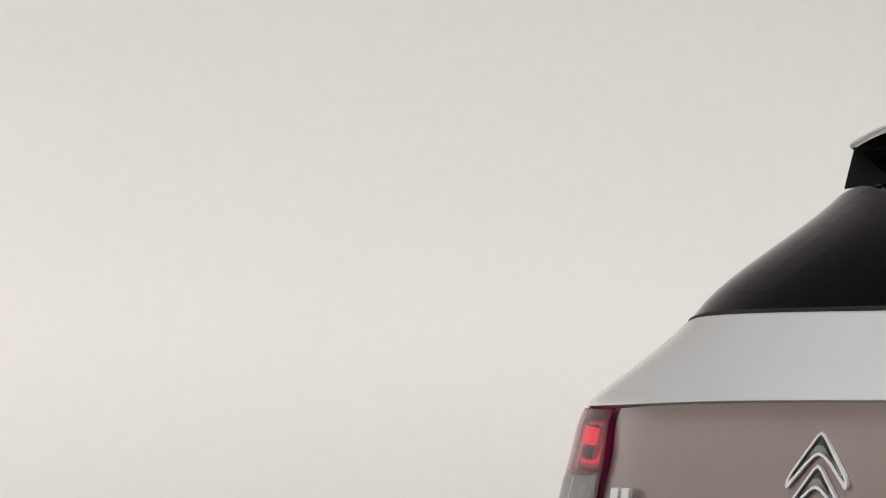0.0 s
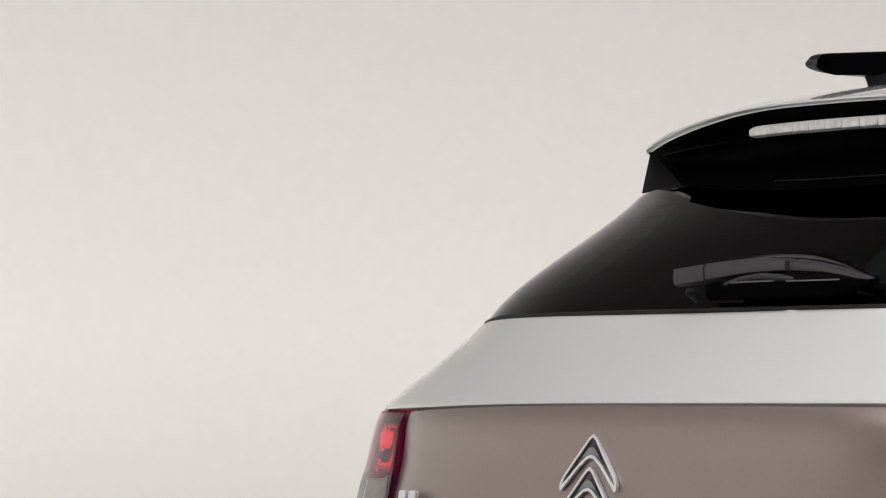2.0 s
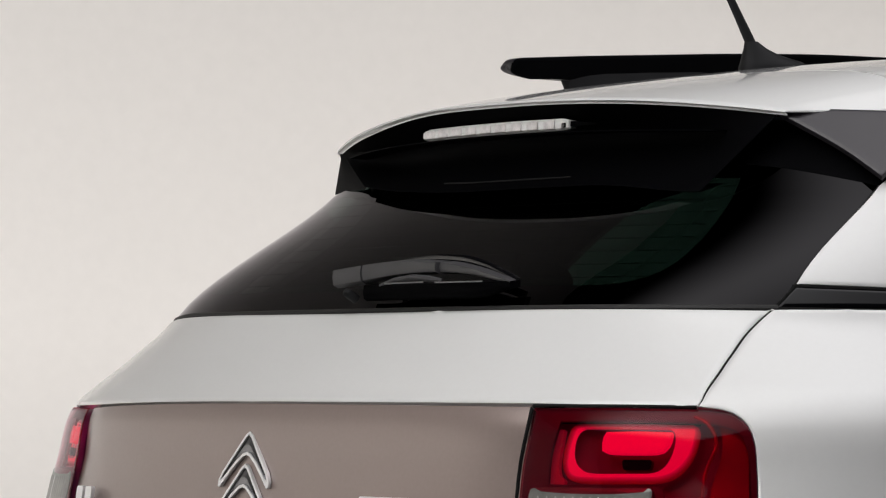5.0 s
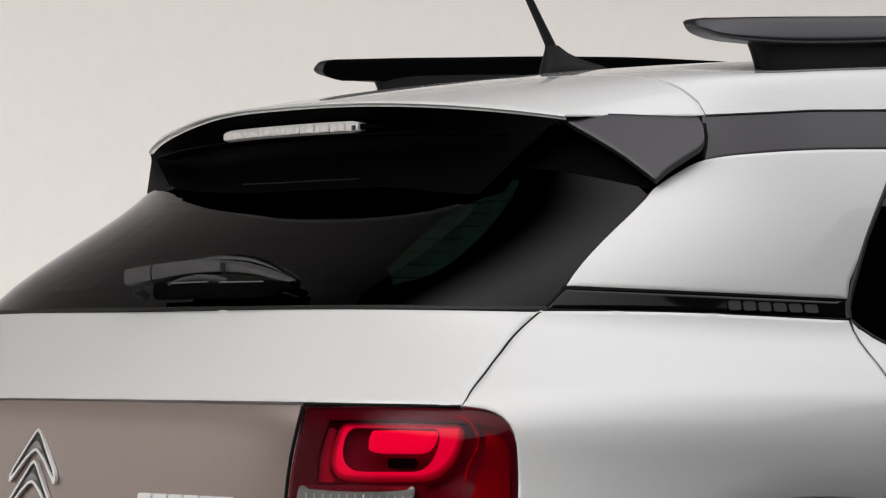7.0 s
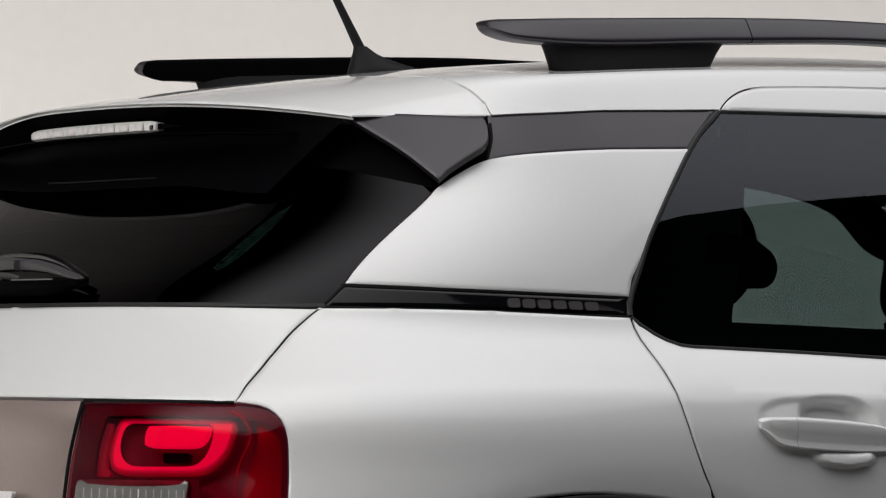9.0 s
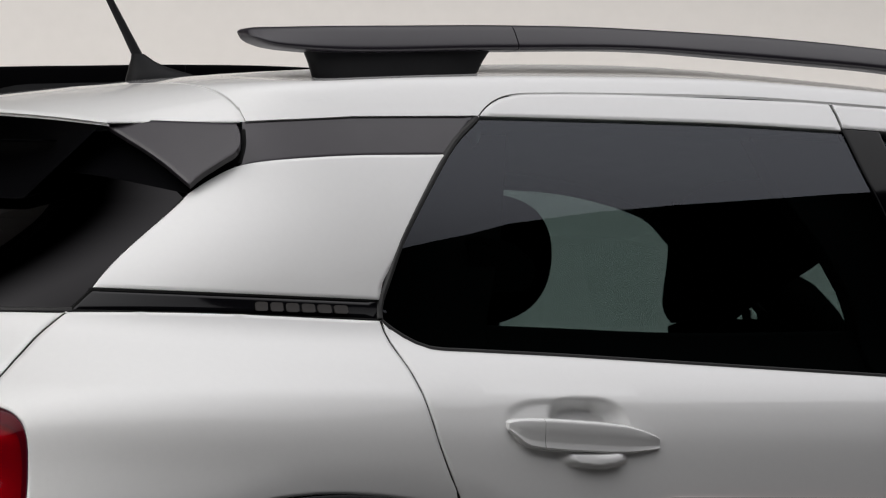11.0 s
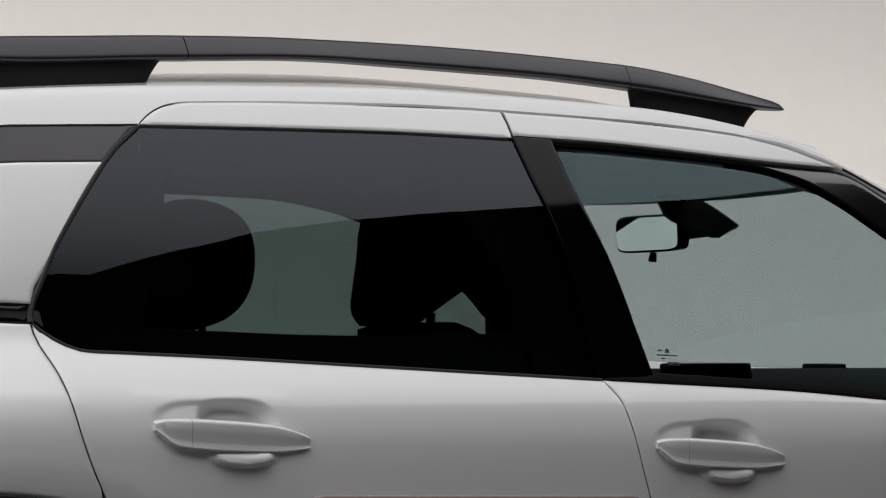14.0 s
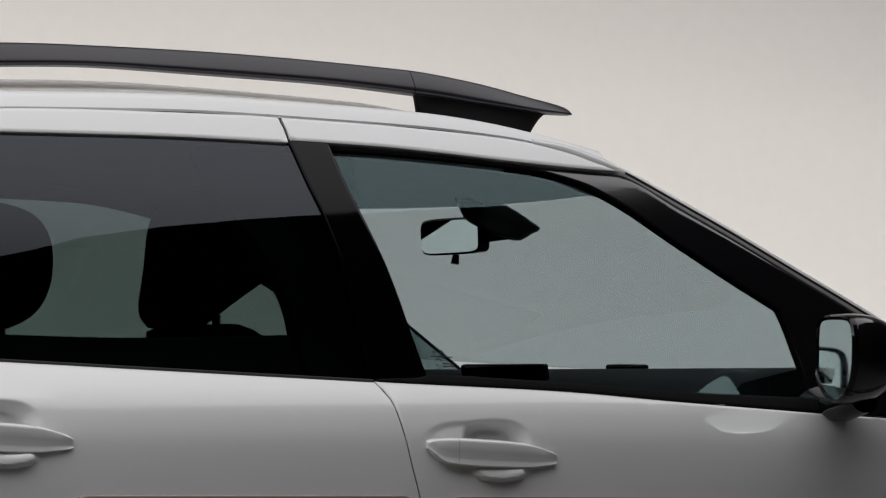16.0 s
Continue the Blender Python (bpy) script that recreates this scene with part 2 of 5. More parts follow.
def inside(poly, pts):
    """Even-odd test of many points."""
    p, q = np.array(poly), np.array(pts)
    res = np.zeros(len(q), bool)
    x, y = q[:, 0], q[:, 1]
    for i in range(len(p)):
        (x1, y1), (x2, y2) = p[i - 1], p[i]
        if y1 == y2:
            continue
        res ^= ((y1 > y) != (y2 > y)) & (x < (x2 - x1) * (y - y1) / (y2 - y1) + x1)
    return res


from mathutils.geometry import delaunay_2d_cdt

HEART = Vector((1.7, 0, 0.75))


def sheet(name, poly, fmap, mat, parent, label="", lift=0.0, step=0.03, depth=0.012, gap=0.0009, roll=0.0013, dense=(), heart=HEART):
    """A thin formed panel: the outline poly in the domain of fmap, laid on that surface, with rolled edges and returns."""
    en = edge_normals(poly)
    rim = [(p[0] - n[0] * gap, p[1] - n[1] * gap) for p, n in zip(poly, en)]
    ring = [(p[0] - n[0] * (gap + 0.005), p[1] - n[1] * (gap + 0.005)) for p, n in zip(poly, en)]
    arr = np.array(rim)
    lo, hi = arr.min(0), arr.max(0)
    cand = [(x, y) for x in np.arange(lo[0] + step / 2, hi[0], step) for y in np.arange(lo[1] + step / 2, hi[1], step)]
    for (x0, x1, y0, y1, s) in dense:
        cand += [(x, y) for x in np.arange(x0, x1, s) for y in np.arange(y0, y1, s)]
    kept = [k for k, ok in enumerate(inside(rim, ring)) if ok]
    ringpts = [ring[k] for k in kept]
    if cand:
        c = np.array(cand)
        c = c[inside(rim, c)]
        if len(c):
            d = np.full(len(c), 9.0)
            for r in rim:
                d = np.minimum(d, np.hypot(c[:, 0] - r[0], c[:, 1] - r[1]))
            c = c[d > 0.009]
        cand = [tuple(x) for x in c]
    flat = rim + ringpts + cand
    n = len(rim)
    edges = [(i, (i + 1) % n) for i in range(n)]
    edges += [(n + j, n + j + 1) for j in range(len(kept) - 1) if kept[j + 1] == kept[j] + 1]
    verts, _, faces, *_ = delaunay_2d_cdt([Vector(p) for p in flat], edges, [], 0, 1e-6)
    cent = [((verts[a][0] + verts[b][0] + verts[c][0]) / 3, (verts[a][1] + verts[b][1] + verts[c][1]) / 3) for a, b, c in faces]
    keep = inside(rim, cent)
    faces = [f for f, k in zip(faces, keep) if k]
    rimset = {(round(p[0], 5), round(p[1], 5)): i for i, p in enumerate(rim)}
    pos, nor, onrim = [], [], {}
    e = 1e-4
    for i, v in enumerate(verts):
        p = Vector(fmap(v[0], v[1]))
        ta, tb = Vector(fmap(v[0] + e, v[1])) - p, Vector(fmap(v[0], v[1] + e)) - p
        nn = ta.cross(tb)
        nn.normalize()
        if nn.dot(p - heart) < 0:
            nn = -nn
        k = rimset.get((round(v[0], 5), round(v[1], 5)))
        q = p + nn * lift
        if k is not None:
            out = (ta.normalized() * en[k][0] + tb.normalized() * en[k][1]).normalized()
            onrim[k] = (i, nn.copy(), out)
            q = q - nn * roll
            if roll:
                nn = (nn + out * 0.6).normalized()
        pos.append(q)
        nor.append(nn)
    tris = []
    for a, b, c in faces:
        g = (pos[b] - pos[a]).cross(pos[c] - pos[a])
        tris.append((a, b, c) if g.dot(nor[a] + nor[b] + nor[c]) > 0 else (a, c, b))
    if depth:
        ks = sorted(onrim)
        base = len(pos)
        for k in ks:
            i, nn, out = onrim[k]
            pos += [pos[i].copy(), pos[i] - nn * depth]
            nor += [out, out]
        m = len(ks)
        for j in range(m):
            a, b = base + 2 * j, base + 2 * ((j + 1) % m)
            g = (pos[b] - pos[a]).cross(pos[a + 1] - pos[a])
            tris.append((a, b, b + 1, a + 1) if g.dot(nor[a]) > 0 else (a, a + 1, b + 1, b))
    return link(name, pos, tris, mat, parent, label, nor)


def loft(name, rows, mat, parent, label="", closed=True, caps=True, sharp=40):
    """A skin over rows of points of equal count."""
    bm = bmesh.new()
    vs = [[bm.verts.new(p) for p in row] for row in rows]
    n = len(rows[0])
    for a, b in zip(vs, vs[1:]):
        for i in range(n if closed else n - 1):
            j = (i + 1) % n
            bm.faces.new((a[i], a[j], b[j], b[i]))
    if caps and closed:
        bm.faces.new(vs[0][::-1])
        bm.faces.new(vs[-1])
    return part(name, bm, mat, parent, label, sharp)


def oval(centre, u, v, a, b, n=20, power=2.5):
    """A superelliptic ring round centre, in the plane of u and v."""
    out = []
    for i in range(n):
        t = 2 * math.pi * i / n
        c, s = math.cos(t), math.sin(t)
        out.append(Vector(centre) + Vector(u) * a * math.copysign(abs(c) ** (2 / power), c) + Vector(v) * b * math.copysign(abs(s) ** (2 / power), s))
    return out


def tube(name, path, radii, mat, parent, label="", n=12, flat=1.0):
    rows = []
    for i, p in enumerate(path):
        d = (Vector(path[min(i + 1, len(path) - 1)]) - Vector(path[max(i - 1, 0)])).normalized()
        side = d.cross(Vector((0, 0, 1)))
        side = side.normalized() if side.length > 1e-3 else Vector((0, 1, 0))
        up = side.cross(d)
        r = radii[i] if isinstance(radii, (list, tuple)) else radii
        rows.append(oval(p, side, up, r, r * flat, n, 2))
    return loft(name, rows, mat, parent, label)


def block(name, size, matrix, mat, parent, label="", bevel=0.01, segments=3):
    bm = bmesh.new()
    bmesh.ops.create_cube(bm, size=1)
    bmesh.ops.scale(bm, vec=size, verts=bm.verts)
    bmesh.ops.bevel(bm, geom=bm.edges[:], offset=bevel, segments=segments, affect="EDGES", profile=0.5)
    bmesh.ops.transform(bm, matrix=matrix, verts=bm.verts)
    return part(name, bm, mat, parent, label)


def prism(name, poly, fmap, thick, mat, parent, label=""):
    """A flat outline laid by fmap(a, b, lift) and raised by thick."""
    bm = bmesh.new()
    lowv = [bm.verts.new(fmap(a, b, 0)) for a, b in poly]
    topv = [bm.verts.new(fmap(a, b, thick)) for a, b in poly]
    n = len(poly)
    bm.faces.new(lowv[::-1])
    bm.faces.new(topv)
    for i in range(n):
        bm.faces.new((lowv[i], lowv[(i + 1) % n], topv[(i + 1) % n], topv[i]))
    return part(name, bm, mat, parent, label)

# ---- the car's surfaces ----
def pchip(*pts):
    """A smooth curve y(x) through the given points, with no overshoot and straight ends."""
    xs = [p[0] for p in pts]
    ys = [p[1] for p in pts]
    n = len(xs)
    d = [(ys[i + 1] - ys[i]) / (xs[i + 1] - xs[i]) for i in range(n - 1)]
    m = [d[0]] + [0 if d[i - 1] * d[i] <= 0 else 2 * d[i - 1] * d[i] / (d[i - 1] + d[i]) for i in range(1, n - 1)] + [d[-1]]

    def value(x):
        if x <= xs[0]:
            return ys[0] + m[0] * (x - xs[0])
        if x >= xs[-1]:
            return ys[-1] + m[-1] * (x - xs[-1])
        i = max(j for j in range(n - 1) if xs[j] <= x)
        h = xs[i + 1] - xs[i]
        t = (x - xs[i]) / h
        return ((1 + 2 * t) * (1 - t) ** 2 * ys[i] + t * (1 - t) ** 2 * h * m[i]
                + t * t * (3 - 2 * t) * ys[i + 1] + t * t * (t - 1) * h * m[i + 1])
    return value


XS, ARC = 0.90, 1.10          # where the side begins; length given to the rear corner
WIDE = pchip((0.20, 0.80), (0.45, 0.845), (0.75, 0.855), (0.80, 0.8525), (0.86, 0.8455), (0.90, 0.8382), (0.935, 0.8250), (0.951, 0.8160), (0.966, 0.8032), (0.985, 0.7865), (1.03, 0.744), (1.06, 0.729), (1.10, 0.716), (1.15, 0.698), (1.20, 0.677), (1.25, 0.653), (1.30, 0.626), (1.35, 0.597), (1.40, 0.565))
TAIL = pchip((0.20, 0.10), (0.45, 0.06), (0.60, 0.09), (0.75, 0.112), (0.835, 0.124), (0.90, 0.134), (0.928, 0.145), (0.95, 0.168), (1.00, 0.220), (1.05, 0.268), (1.15, 0.392), (1.225, 0.500), (1.36, 0.69))
REACH = pchip((0.20, 0.98), (0.70, 0.97), (0.80, 0.935), (0.86, 0.895), (0.91, 0.872), (0.94, 0.835), (0.99, 0.68), (1.05, 0.52), (1.225, 0.475), (1.36, 0.46))   # bow of the tail
CORNER = pchip((0.20, 0.525), (0.93, 0.525), (1.05, 0.60), (1.225, 0.30), (1.36, 0.20))


def flare(x):
    """How far the flank swells forward of the rear corner."""
    s = max(0.0, x - XS)
    return 0.030 * s - 0.0085 * s * s


def shell(h, z):
    """The point of the right half of the body shell (y counted outwards) at h round the car and height z."""
    w = WIDE(z)
    if h >= XS:
        nose = 1 - min(1.0, max(0.0, (h - 2.9) / 1.25)) ** 3
        return h, (w + flare(h)) * math.sqrt(nose), z
    u = 1 - (XS - h) / ARC
    x0 = TAIL(z)
    bow, c = REACH(z), CORNER(z)
    # cubic from the centre of the tail to the flank
    a, b, cc, e = (1 - u) ** 3, 3 * u * (1 - u) ** 2, 3 * u * u * (1 - u), u ** 3
    x = a * x0 + b * x0 + cc * (XS - c) + e * XS
    y = b * bow + cc * (w - 0.030 * c) + e * w
    return x, y, z

# ---- the studio ----
def studio():
    link("floor", [(-9, -10, 0), (12, -10, 0), (12, 11, 0), (-9, 11, 0)], [(0, 1, 2, 3)], FLOORM)
    tagged(bpy.data.objects["floor"], "grey painted studio floor under the car", "floor", kind="structure")
    # backdrop: a curved plaster wall with a cove at its foot
    rows = []
    cx, cy, big, cove = 1.6, -0.5, 8.6, 1.2
    prof = [(big - cove + cove * math.sin(a), 0.004 + cove - cove * math.cos(a)) for a in [math.pi / 2 * i / 10 for i in range(11)]]
    prof += [(big, 2.5), (big, 5.2), (big, 8.3), (big, 11.1), (big + 0.15, 11.1), (big + 0.15, 0.004)]
    for i in range(61):
        az = radians(8 + 167 * i / 60)
        rows.append([(cx + r * math.cos(az), cy + r * math.sin(az), z) for r, z in prof])
    wall = loft("backdrop", rows, BACKDROP, None, closed=False, caps=False, sharp=30)
    tagged(wall, "cream white curved studio backdrop with a soft cove", "backdrop", kind="structure")
    for name, pts in (("wall_south", [(-9, -10), (12, -10), (12, -10.2), (-9, -10.2)]),
                      ("wall_west", [(-9, -10), (-9, 11), (-9.2, 11), (-9.2, -10)]),
                      ("wall_north", [(-9, 11), (12, 11), (12, 11.2), (-9, 11.2)]),
                      ("wall_east", [(12, -10), (12, 11), (12.2, 11), (12.2, -10)])):
        bm = bmesh.new()
        low = [bm.verts.new((x, y, 0)) for x, y in pts]
        top = [bm.verts.new((x, y, 11.2)) for x, y in pts]
        bm.faces.new(low)
        bm.faces.new(top)
        for i in range(4):
            bm.faces.new((low[i], low[(i + 1) % 4], top[(i + 1) % 4], top[i]))
        tagged(part(name, bm, DARKWALL, None), "black cloth wall of the photo studio", "wall", kind="structure")
    top = link("ceiling", [(-9.2, -10.2, 11.2), (-9.2, 11.2, 11.2), (12.2, 11.2, 11.2), (12.2, -10.2, 11.2),
                           (-9.2, -10.2, 11.4), (-9.2, 11.2, 11.4), (12.2, 11.2, 11.4), (12.2, -10.2, 11.4)],
               [(0, 1, 2, 3), (7, 6, 5, 4), (0, 4, 5, 1), (1, 5, 6, 2), (2, 6, 7, 3), (3, 7, 4, 0)], DARKWALL, smooth=False)
    tagged(top, "black ceiling of the photo studio", "ceiling", kind="structure")


def light_bank():
    """The wide overhead light bank: a black tray with a glowing cloth under it."""
    z = 3.0
    plan = [(-3.6, -2.62), (1.85, -2.62), (2.05, -2.95), (2.70, -2.95), (2.72, -2.80), (2.77, -2.55), (2.86, -2.27), (3.02, -2.10), (3.20, -1.98), (3.45, -1.86), (3.58, -1.79), (5.2, -1.05), (5.2, 0.90), (-3.6, 0.90)]
    bank = tagged(new("light_bank"), "wide overhead studio light bank with white diffuser", "studio light")
    link("diffuser", [(x, y, z) for x, y in plan], [tuple(range(len(plan)))[::-1]], DIFFUSER, bank, "glowing white cloth", smooth=False)
    bm = bmesh.new()
    low = [bm.verts.new((x, y, z + 0.01)) for x, y in plan]
    top = [bm.verts.new((v.co.x * 0.98, v.co.y * 0.98, z + 0.35)) for v in low]
    bm.faces.new(top)
    n = len(plan)
    for i in range(n):
        bm.faces.new((low[i], low[(i + 1) % n], top[(i + 1) % n], top[i]))
    part("tray", bm, DARKWALL, bank, "black cloth tray")
    for x in (-2.9, 2.2):
        for y in (-2.0, 0.5):
            tube("hanger", [(x, y, z + 0.34), (x, y, 11.2)], 0.012, BLACK, bank, n=8)


def light_flag():
    """An added, unseen long black board that keeps the low backdrop light off the upper wall."""
    flag = tagged(new("light_flag"), "added unseen black flag board over the backdrop light", "light flag")
    block("board", (9.6, 0.45, 0.012), pose(2.6, 2.55, 0.53, 0, 0, -22.6) @ pose(0, 0.175, 0), DARKWALL, flag, "black board", 0.003)
    for x in (-4.6, 0.0, 4.6):
        tube("leg", [pose(2.6, 2.55, 0, 0, 0, -22.6) @ Vector((x, -0.03, z)) for z in (0.0, 0.526)], 0.012, BLACK, flag, n=8)


studio()
light_bank()
light_flag()

# ---- the car ----
car = tagged(new("car"), "white compact hatchback with black roof rails and taupe tailgate panel", "car")
SIDES = (-1, 1)          # right flank, left flank
WHEEL_X = (0.76, 3.355)
WHEEL_Z, ARCH = 0.32, 0.505


def on_side(side, dent=None):
    """Lays (h, z) on the right or left half of the shell."""
    def f(h, z):
        x, y, z = shell(h, z)
        if dent:
            y += dent(x, z)
        return x, side * y, z
    return f


def glass_side(side):
    """Lays (h, z) on the plane of the side glass, which runs on straight below the shoulder."""
    def f(h, z):
        x, y, z = shell(h, z)
        if z < 1.06:
            y += 0.729 + (1.06 - z) * 0.37 - WIDE(z)
        return x, side * y, z
    return f


def round_tail(s, z):
    """Lays (s, z) on the shell across the tail; s is 0 at its middle and grows to the right."""
    x, y, z = shell(abs(s) - (ARC - XS), z)
    return x, (-y if s > 0 else y), z


def ease(a, b, v):
    t = min(1, max(0, (v - a) / (b - a)))
    return t * t * (3 - 2 * t)


HANDLES = ((1.092, 0.906), (1.962, 0.882))


def flank_form(x, z):
    """Scooped handle recesses and the lip of the wheel arches."""
    out = 0.0
    for hx, hz in HANDLES:
        a, b = (x - hx + 0.014) / 0.100, (z - hz + 0.001) / 0.0445
        wide = 0.0045 * (1 - ease(0.76, 1.0, (abs(a) ** 2.6 + abs(b) ** 2.6) ** (1 / 2.6))) * (1 - 0.72 * ease(0.0, -0.6, b))
        a, b = (x - hx - 0.034) / 0.070, (z - hz + 0.001) / 0.0475
        r = (abs(a) ** 3.2 + abs(b) ** 3.2) ** (1 / 3.2)
        out -= wide + 0.018 * (1 - ease(0.55, 1.0, r)) * ease(-0.62, -0.30, b)
        a, b = abs(x - hx - 0.031) / 0.060, (z - hz + 0.0490) / 0.029      # the pad that stands proud under the grip
        if a < 1 and 0.0 < b < 1.2:
            r = (a ** 2.6 + max(0.0, 1 - 2 * b) ** 2.6) ** (1 / 2.6)
            out += 0.0105 * (1 - ease(0.58, 1.0, r)) * (1 - ease(0.38, 1.2, b))
    for wx in WHEEL_X:
        d = math.hypot(x - wx, z - WHEEL_Z)
        out -= 0.0035 * min(1.0, max(0.0, (0.550 - d) / 0.044)) ** 1.25
    return out


def seam(name, pts, side, r=0.0032, lift=-0.0050, mat=None, parent=None):
    f = on_side(side)
    path = []
    for h, z in smooth_run(pts, 0.02):
        p, a, b = Vector(f(h, z)), Vector(f(h + 1e-3, z)), Vector(f(h, z + 1e-3))
        n = (a - p).cross(b - p).normalized()
        n = n if n.dot(p - HEART) > 0 else -n
        path.append(p + n * lift)
    return tube(name, path, r, mat or SEAL, parent or car, n=8)


# outlines round the shell, as (h, z)
Q_SEAM = [(0.2865, 0.9343), (0.2995, 0.9490), (0.3170, 0.9600), (0.3460, 0.9745), (0.3810, 0.9920), (0.4215, 1.0108), (0.4695, 1.0330), (0.5020, 1.0512)]
GLASS_EDGE = [(0.5019, 1.0519), (0.5244, 1.0809), (0.5285, 1.1516), (0.5349, 1.2076)]
R_SEAM = [(0.8750, 1.0469), (0.8762, 1.0190), (0.879, 0.980), (0.879, 0.937), (0.885, 0.885), (0.903, 0.820), (0.93, 0.76)]
F_SEAM = [(1.800, 0.983), (1.813, 0.957), (1.819, 0.911), (1.829, 0.853), (1.841, 0.800), (1.87, 0.65), (1.88, 0.36)]
REAR_BELT = [(0.8760, 1.0469), (0.8930, 1.0270), (0.9219, 1.0130), (0.9990, 1.0100), (1.1492, 1.0060), (1.431, 0.996), (1.800, 0.983)]
FRONT_BELT = [(1.800, 0.983), (1.893, 0.980), (2.166, 0.971), (2.388, 0.957), (2.690, 0.940)]
ROOF_SEAM = [(1.1080, 1.3301), (1.1290, 1.3455), (1.1570, 1.3590), (1.1930, 1.3672), (1.2400, 1.3712), (1.3088, 1.3750), (1.4348, 1.3801), (1.6961, 1.3862), (1.7801, 1.3862)]
ROOF_SEAM_FRONT = [(1.7801, 1.3862), (2.0068, 1.3841), (2.2325, 1.3749), (2.3428, 1.3596), (2.3955, 1.3453), (2.4559, 1.3281)]
WIN_TOP = [(1.1079, 1.3291), (1.3620, 1.3372), (1.5687, 1.3423), (1.7809, 1.3433)]
WIN_REAR = [(0.8760, 1.0489), (0.8826, 1.0798), (0.9198, 1.1514), (1.0340, 1.2745), (1.1079, 1.3291)]
PILLAR_L = [(1.7829, 1.3433), (1.7913, 1.2806), (1.8044, 1.2173), (1.8195, 1.0997), (1.822, 0.985)]
PILLAR_R = [(1.8554, 1.3403), (1.8632, 1.2796), (1.8918, 1.1654), (1.9129, 1.0609), (1.905, 0.994)]
FRAME_LOW = [(1.7865, 1.3474), (1.9872, 1.3453), (2.2108, 1.3352), (2.3300, 1.3305), (2.4000, 1.3288), (2.4559, 1.3281)]
FGLASS_TOP = [(1.8652, 1.3382), (1.9840, 1.3372), (2.2099, 1.3281), (2.3211, 1.3149), (2.4174, 1.2776), (2.5180, 1.2153), (2.6205, 1.1560), (2.7080, 1.1100)]
FGLASS_FRONT = [(2.7080, 1.1100), (2.7183, 1.0756), (2.7233, 1.0449), (2.7281, 1.0114), (2.7305, 0.968)]
FGLASS_LOW = [(2.7305, 0.964), (2.400, 0.973), (2.176, 0.985), (1.912, 0.996)]
def far_shift(pts, side):
    """The left window reaches a little further forward along its sloping top."""
    return pts if side < 0 else [(x + 0.085 * min(1.0, max(0.0, (x - 2.20) / 0.20)) + 0.05 * min(1.0, max(0.0, (x - 2.50) / 0.15)), z + 0.022 * max(0.0, 1 - abs(x - 2.62) / 0.12)) for x, z in pts]


A_LINE = [(2.4559, 1.3281), (2.5499, 1.2826), (2.6526, 1.2323), (2.7596, 1.1784), (2.8716, 1.1246), (2.9509, 1.0858), (3.0277, 1.0450)]
C_TOP = [(0.5349, 1.2076), (0.5534, 1.2226), (0.5989, 1.2426), (0.6604, 1.2525), (0.7888, 1.2615), (0.9154, 1.2684), (1.0340, 1.2745)]


def arch_run(wx, rad, a0, a1, n=14):
    return [(wx + rad * math.cos(radians(a0 + (a1 - a0) * i / n)), WHEEL_Z + rad * math.sin(radians(a0 + (a1 - a0) * i / n))) for i in range(n + 1)]


# tailgate
tailgate = group_empty("tailgate", car, "white upper tailgate with taupe lower panel")
W = ARC - XS


def tail(pts):
    """From (h, z) on the right to the tail's own (s, z)."""
    return [(h + W, z) for h, z in pts]


def both(pts):
    """A run from the left edge over the middle to the right edge of the tail."""
    right = tail(pts)
    return [(-s, z) for s, z in right[::-1]] + [(s, z) for s, z in right]


def sag(s):
    """The foot of the rear window drops a little towards the left corner."""
    return 0.016 * ease(0.36, 0.78, -s)


seam_t = tail(Q_SEAM)
white = outline([(-seam_t[0][0], 0.9235), (-0.28, 0.9265), (-0.14, 0.9315), (0, 0.934), (0.28, 0.935), (seam_t[0][0], 0.933)], seam_t,
                [(seam_t[-1][0], 1.049), (0.45, 1.0505), (0.25, 1.051), (0, 1.050), (-0.25, 1.051), (-0.45, 1.0505 - sag(-0.45)), (-0.58, 1.050 - sag(-0.58)), (-seam_t[-1][0], 1.049 - sag(-seam_t[-1][0]))],
                [(-s, z - sag(-s)) for s, z in seam_t[:0:-1]] + [(-seam_t[0][0], seam_t[0][1] - 0.0095)])
sheet("upper_panel", white, round_tail, WHITE, tailgate, "pearl white painted panel", step=0.022)
def taupe_form(s, z):
    """The taupe panel rolls inwards towards the lamps."""
    x, y, z = round_tail(s, z)
    return x + 0.012 * max(0.0, (abs(s) - 0.19) / 0.09) ** 2 - 0.0075 * ease(0.850, 0.932, z), y, z


sheet("lower_panel", outline([(-0.280, 0.9228), (-0.14, 0.9292), (0, 0.9325), (0.280, 0.9322)], [(0.280, 0.9322), (0.274, 0.87), (0.2635, 0.80), (0.246, 0.66)],
                             [(0.246, 0.66), (0, 0.64), (-0.246, 0.66)], [(-0.246, 0.66), (-0.2635, 0.80), (-0.274, 0.87), (-0.280, 0.9228)]),
      taupe_form, BROWN, tailgate, "taupe satin panel", step=0.025, roll=0.0, gap=0.0014)
sheet("bumper", outline([(-0.62, 0.60), (0, 0.635), (0.62, 0.60)], [(0.62, 0.60), (0.62, 0.30)], [(0.62, 0.30), (-0.62, 0.30)], [(-0.62, 0.30), (-0.62, 0.60)]),
      round_tail, BLACK, car, "black plastic rear bumper", step=0.04, lift=0.004)

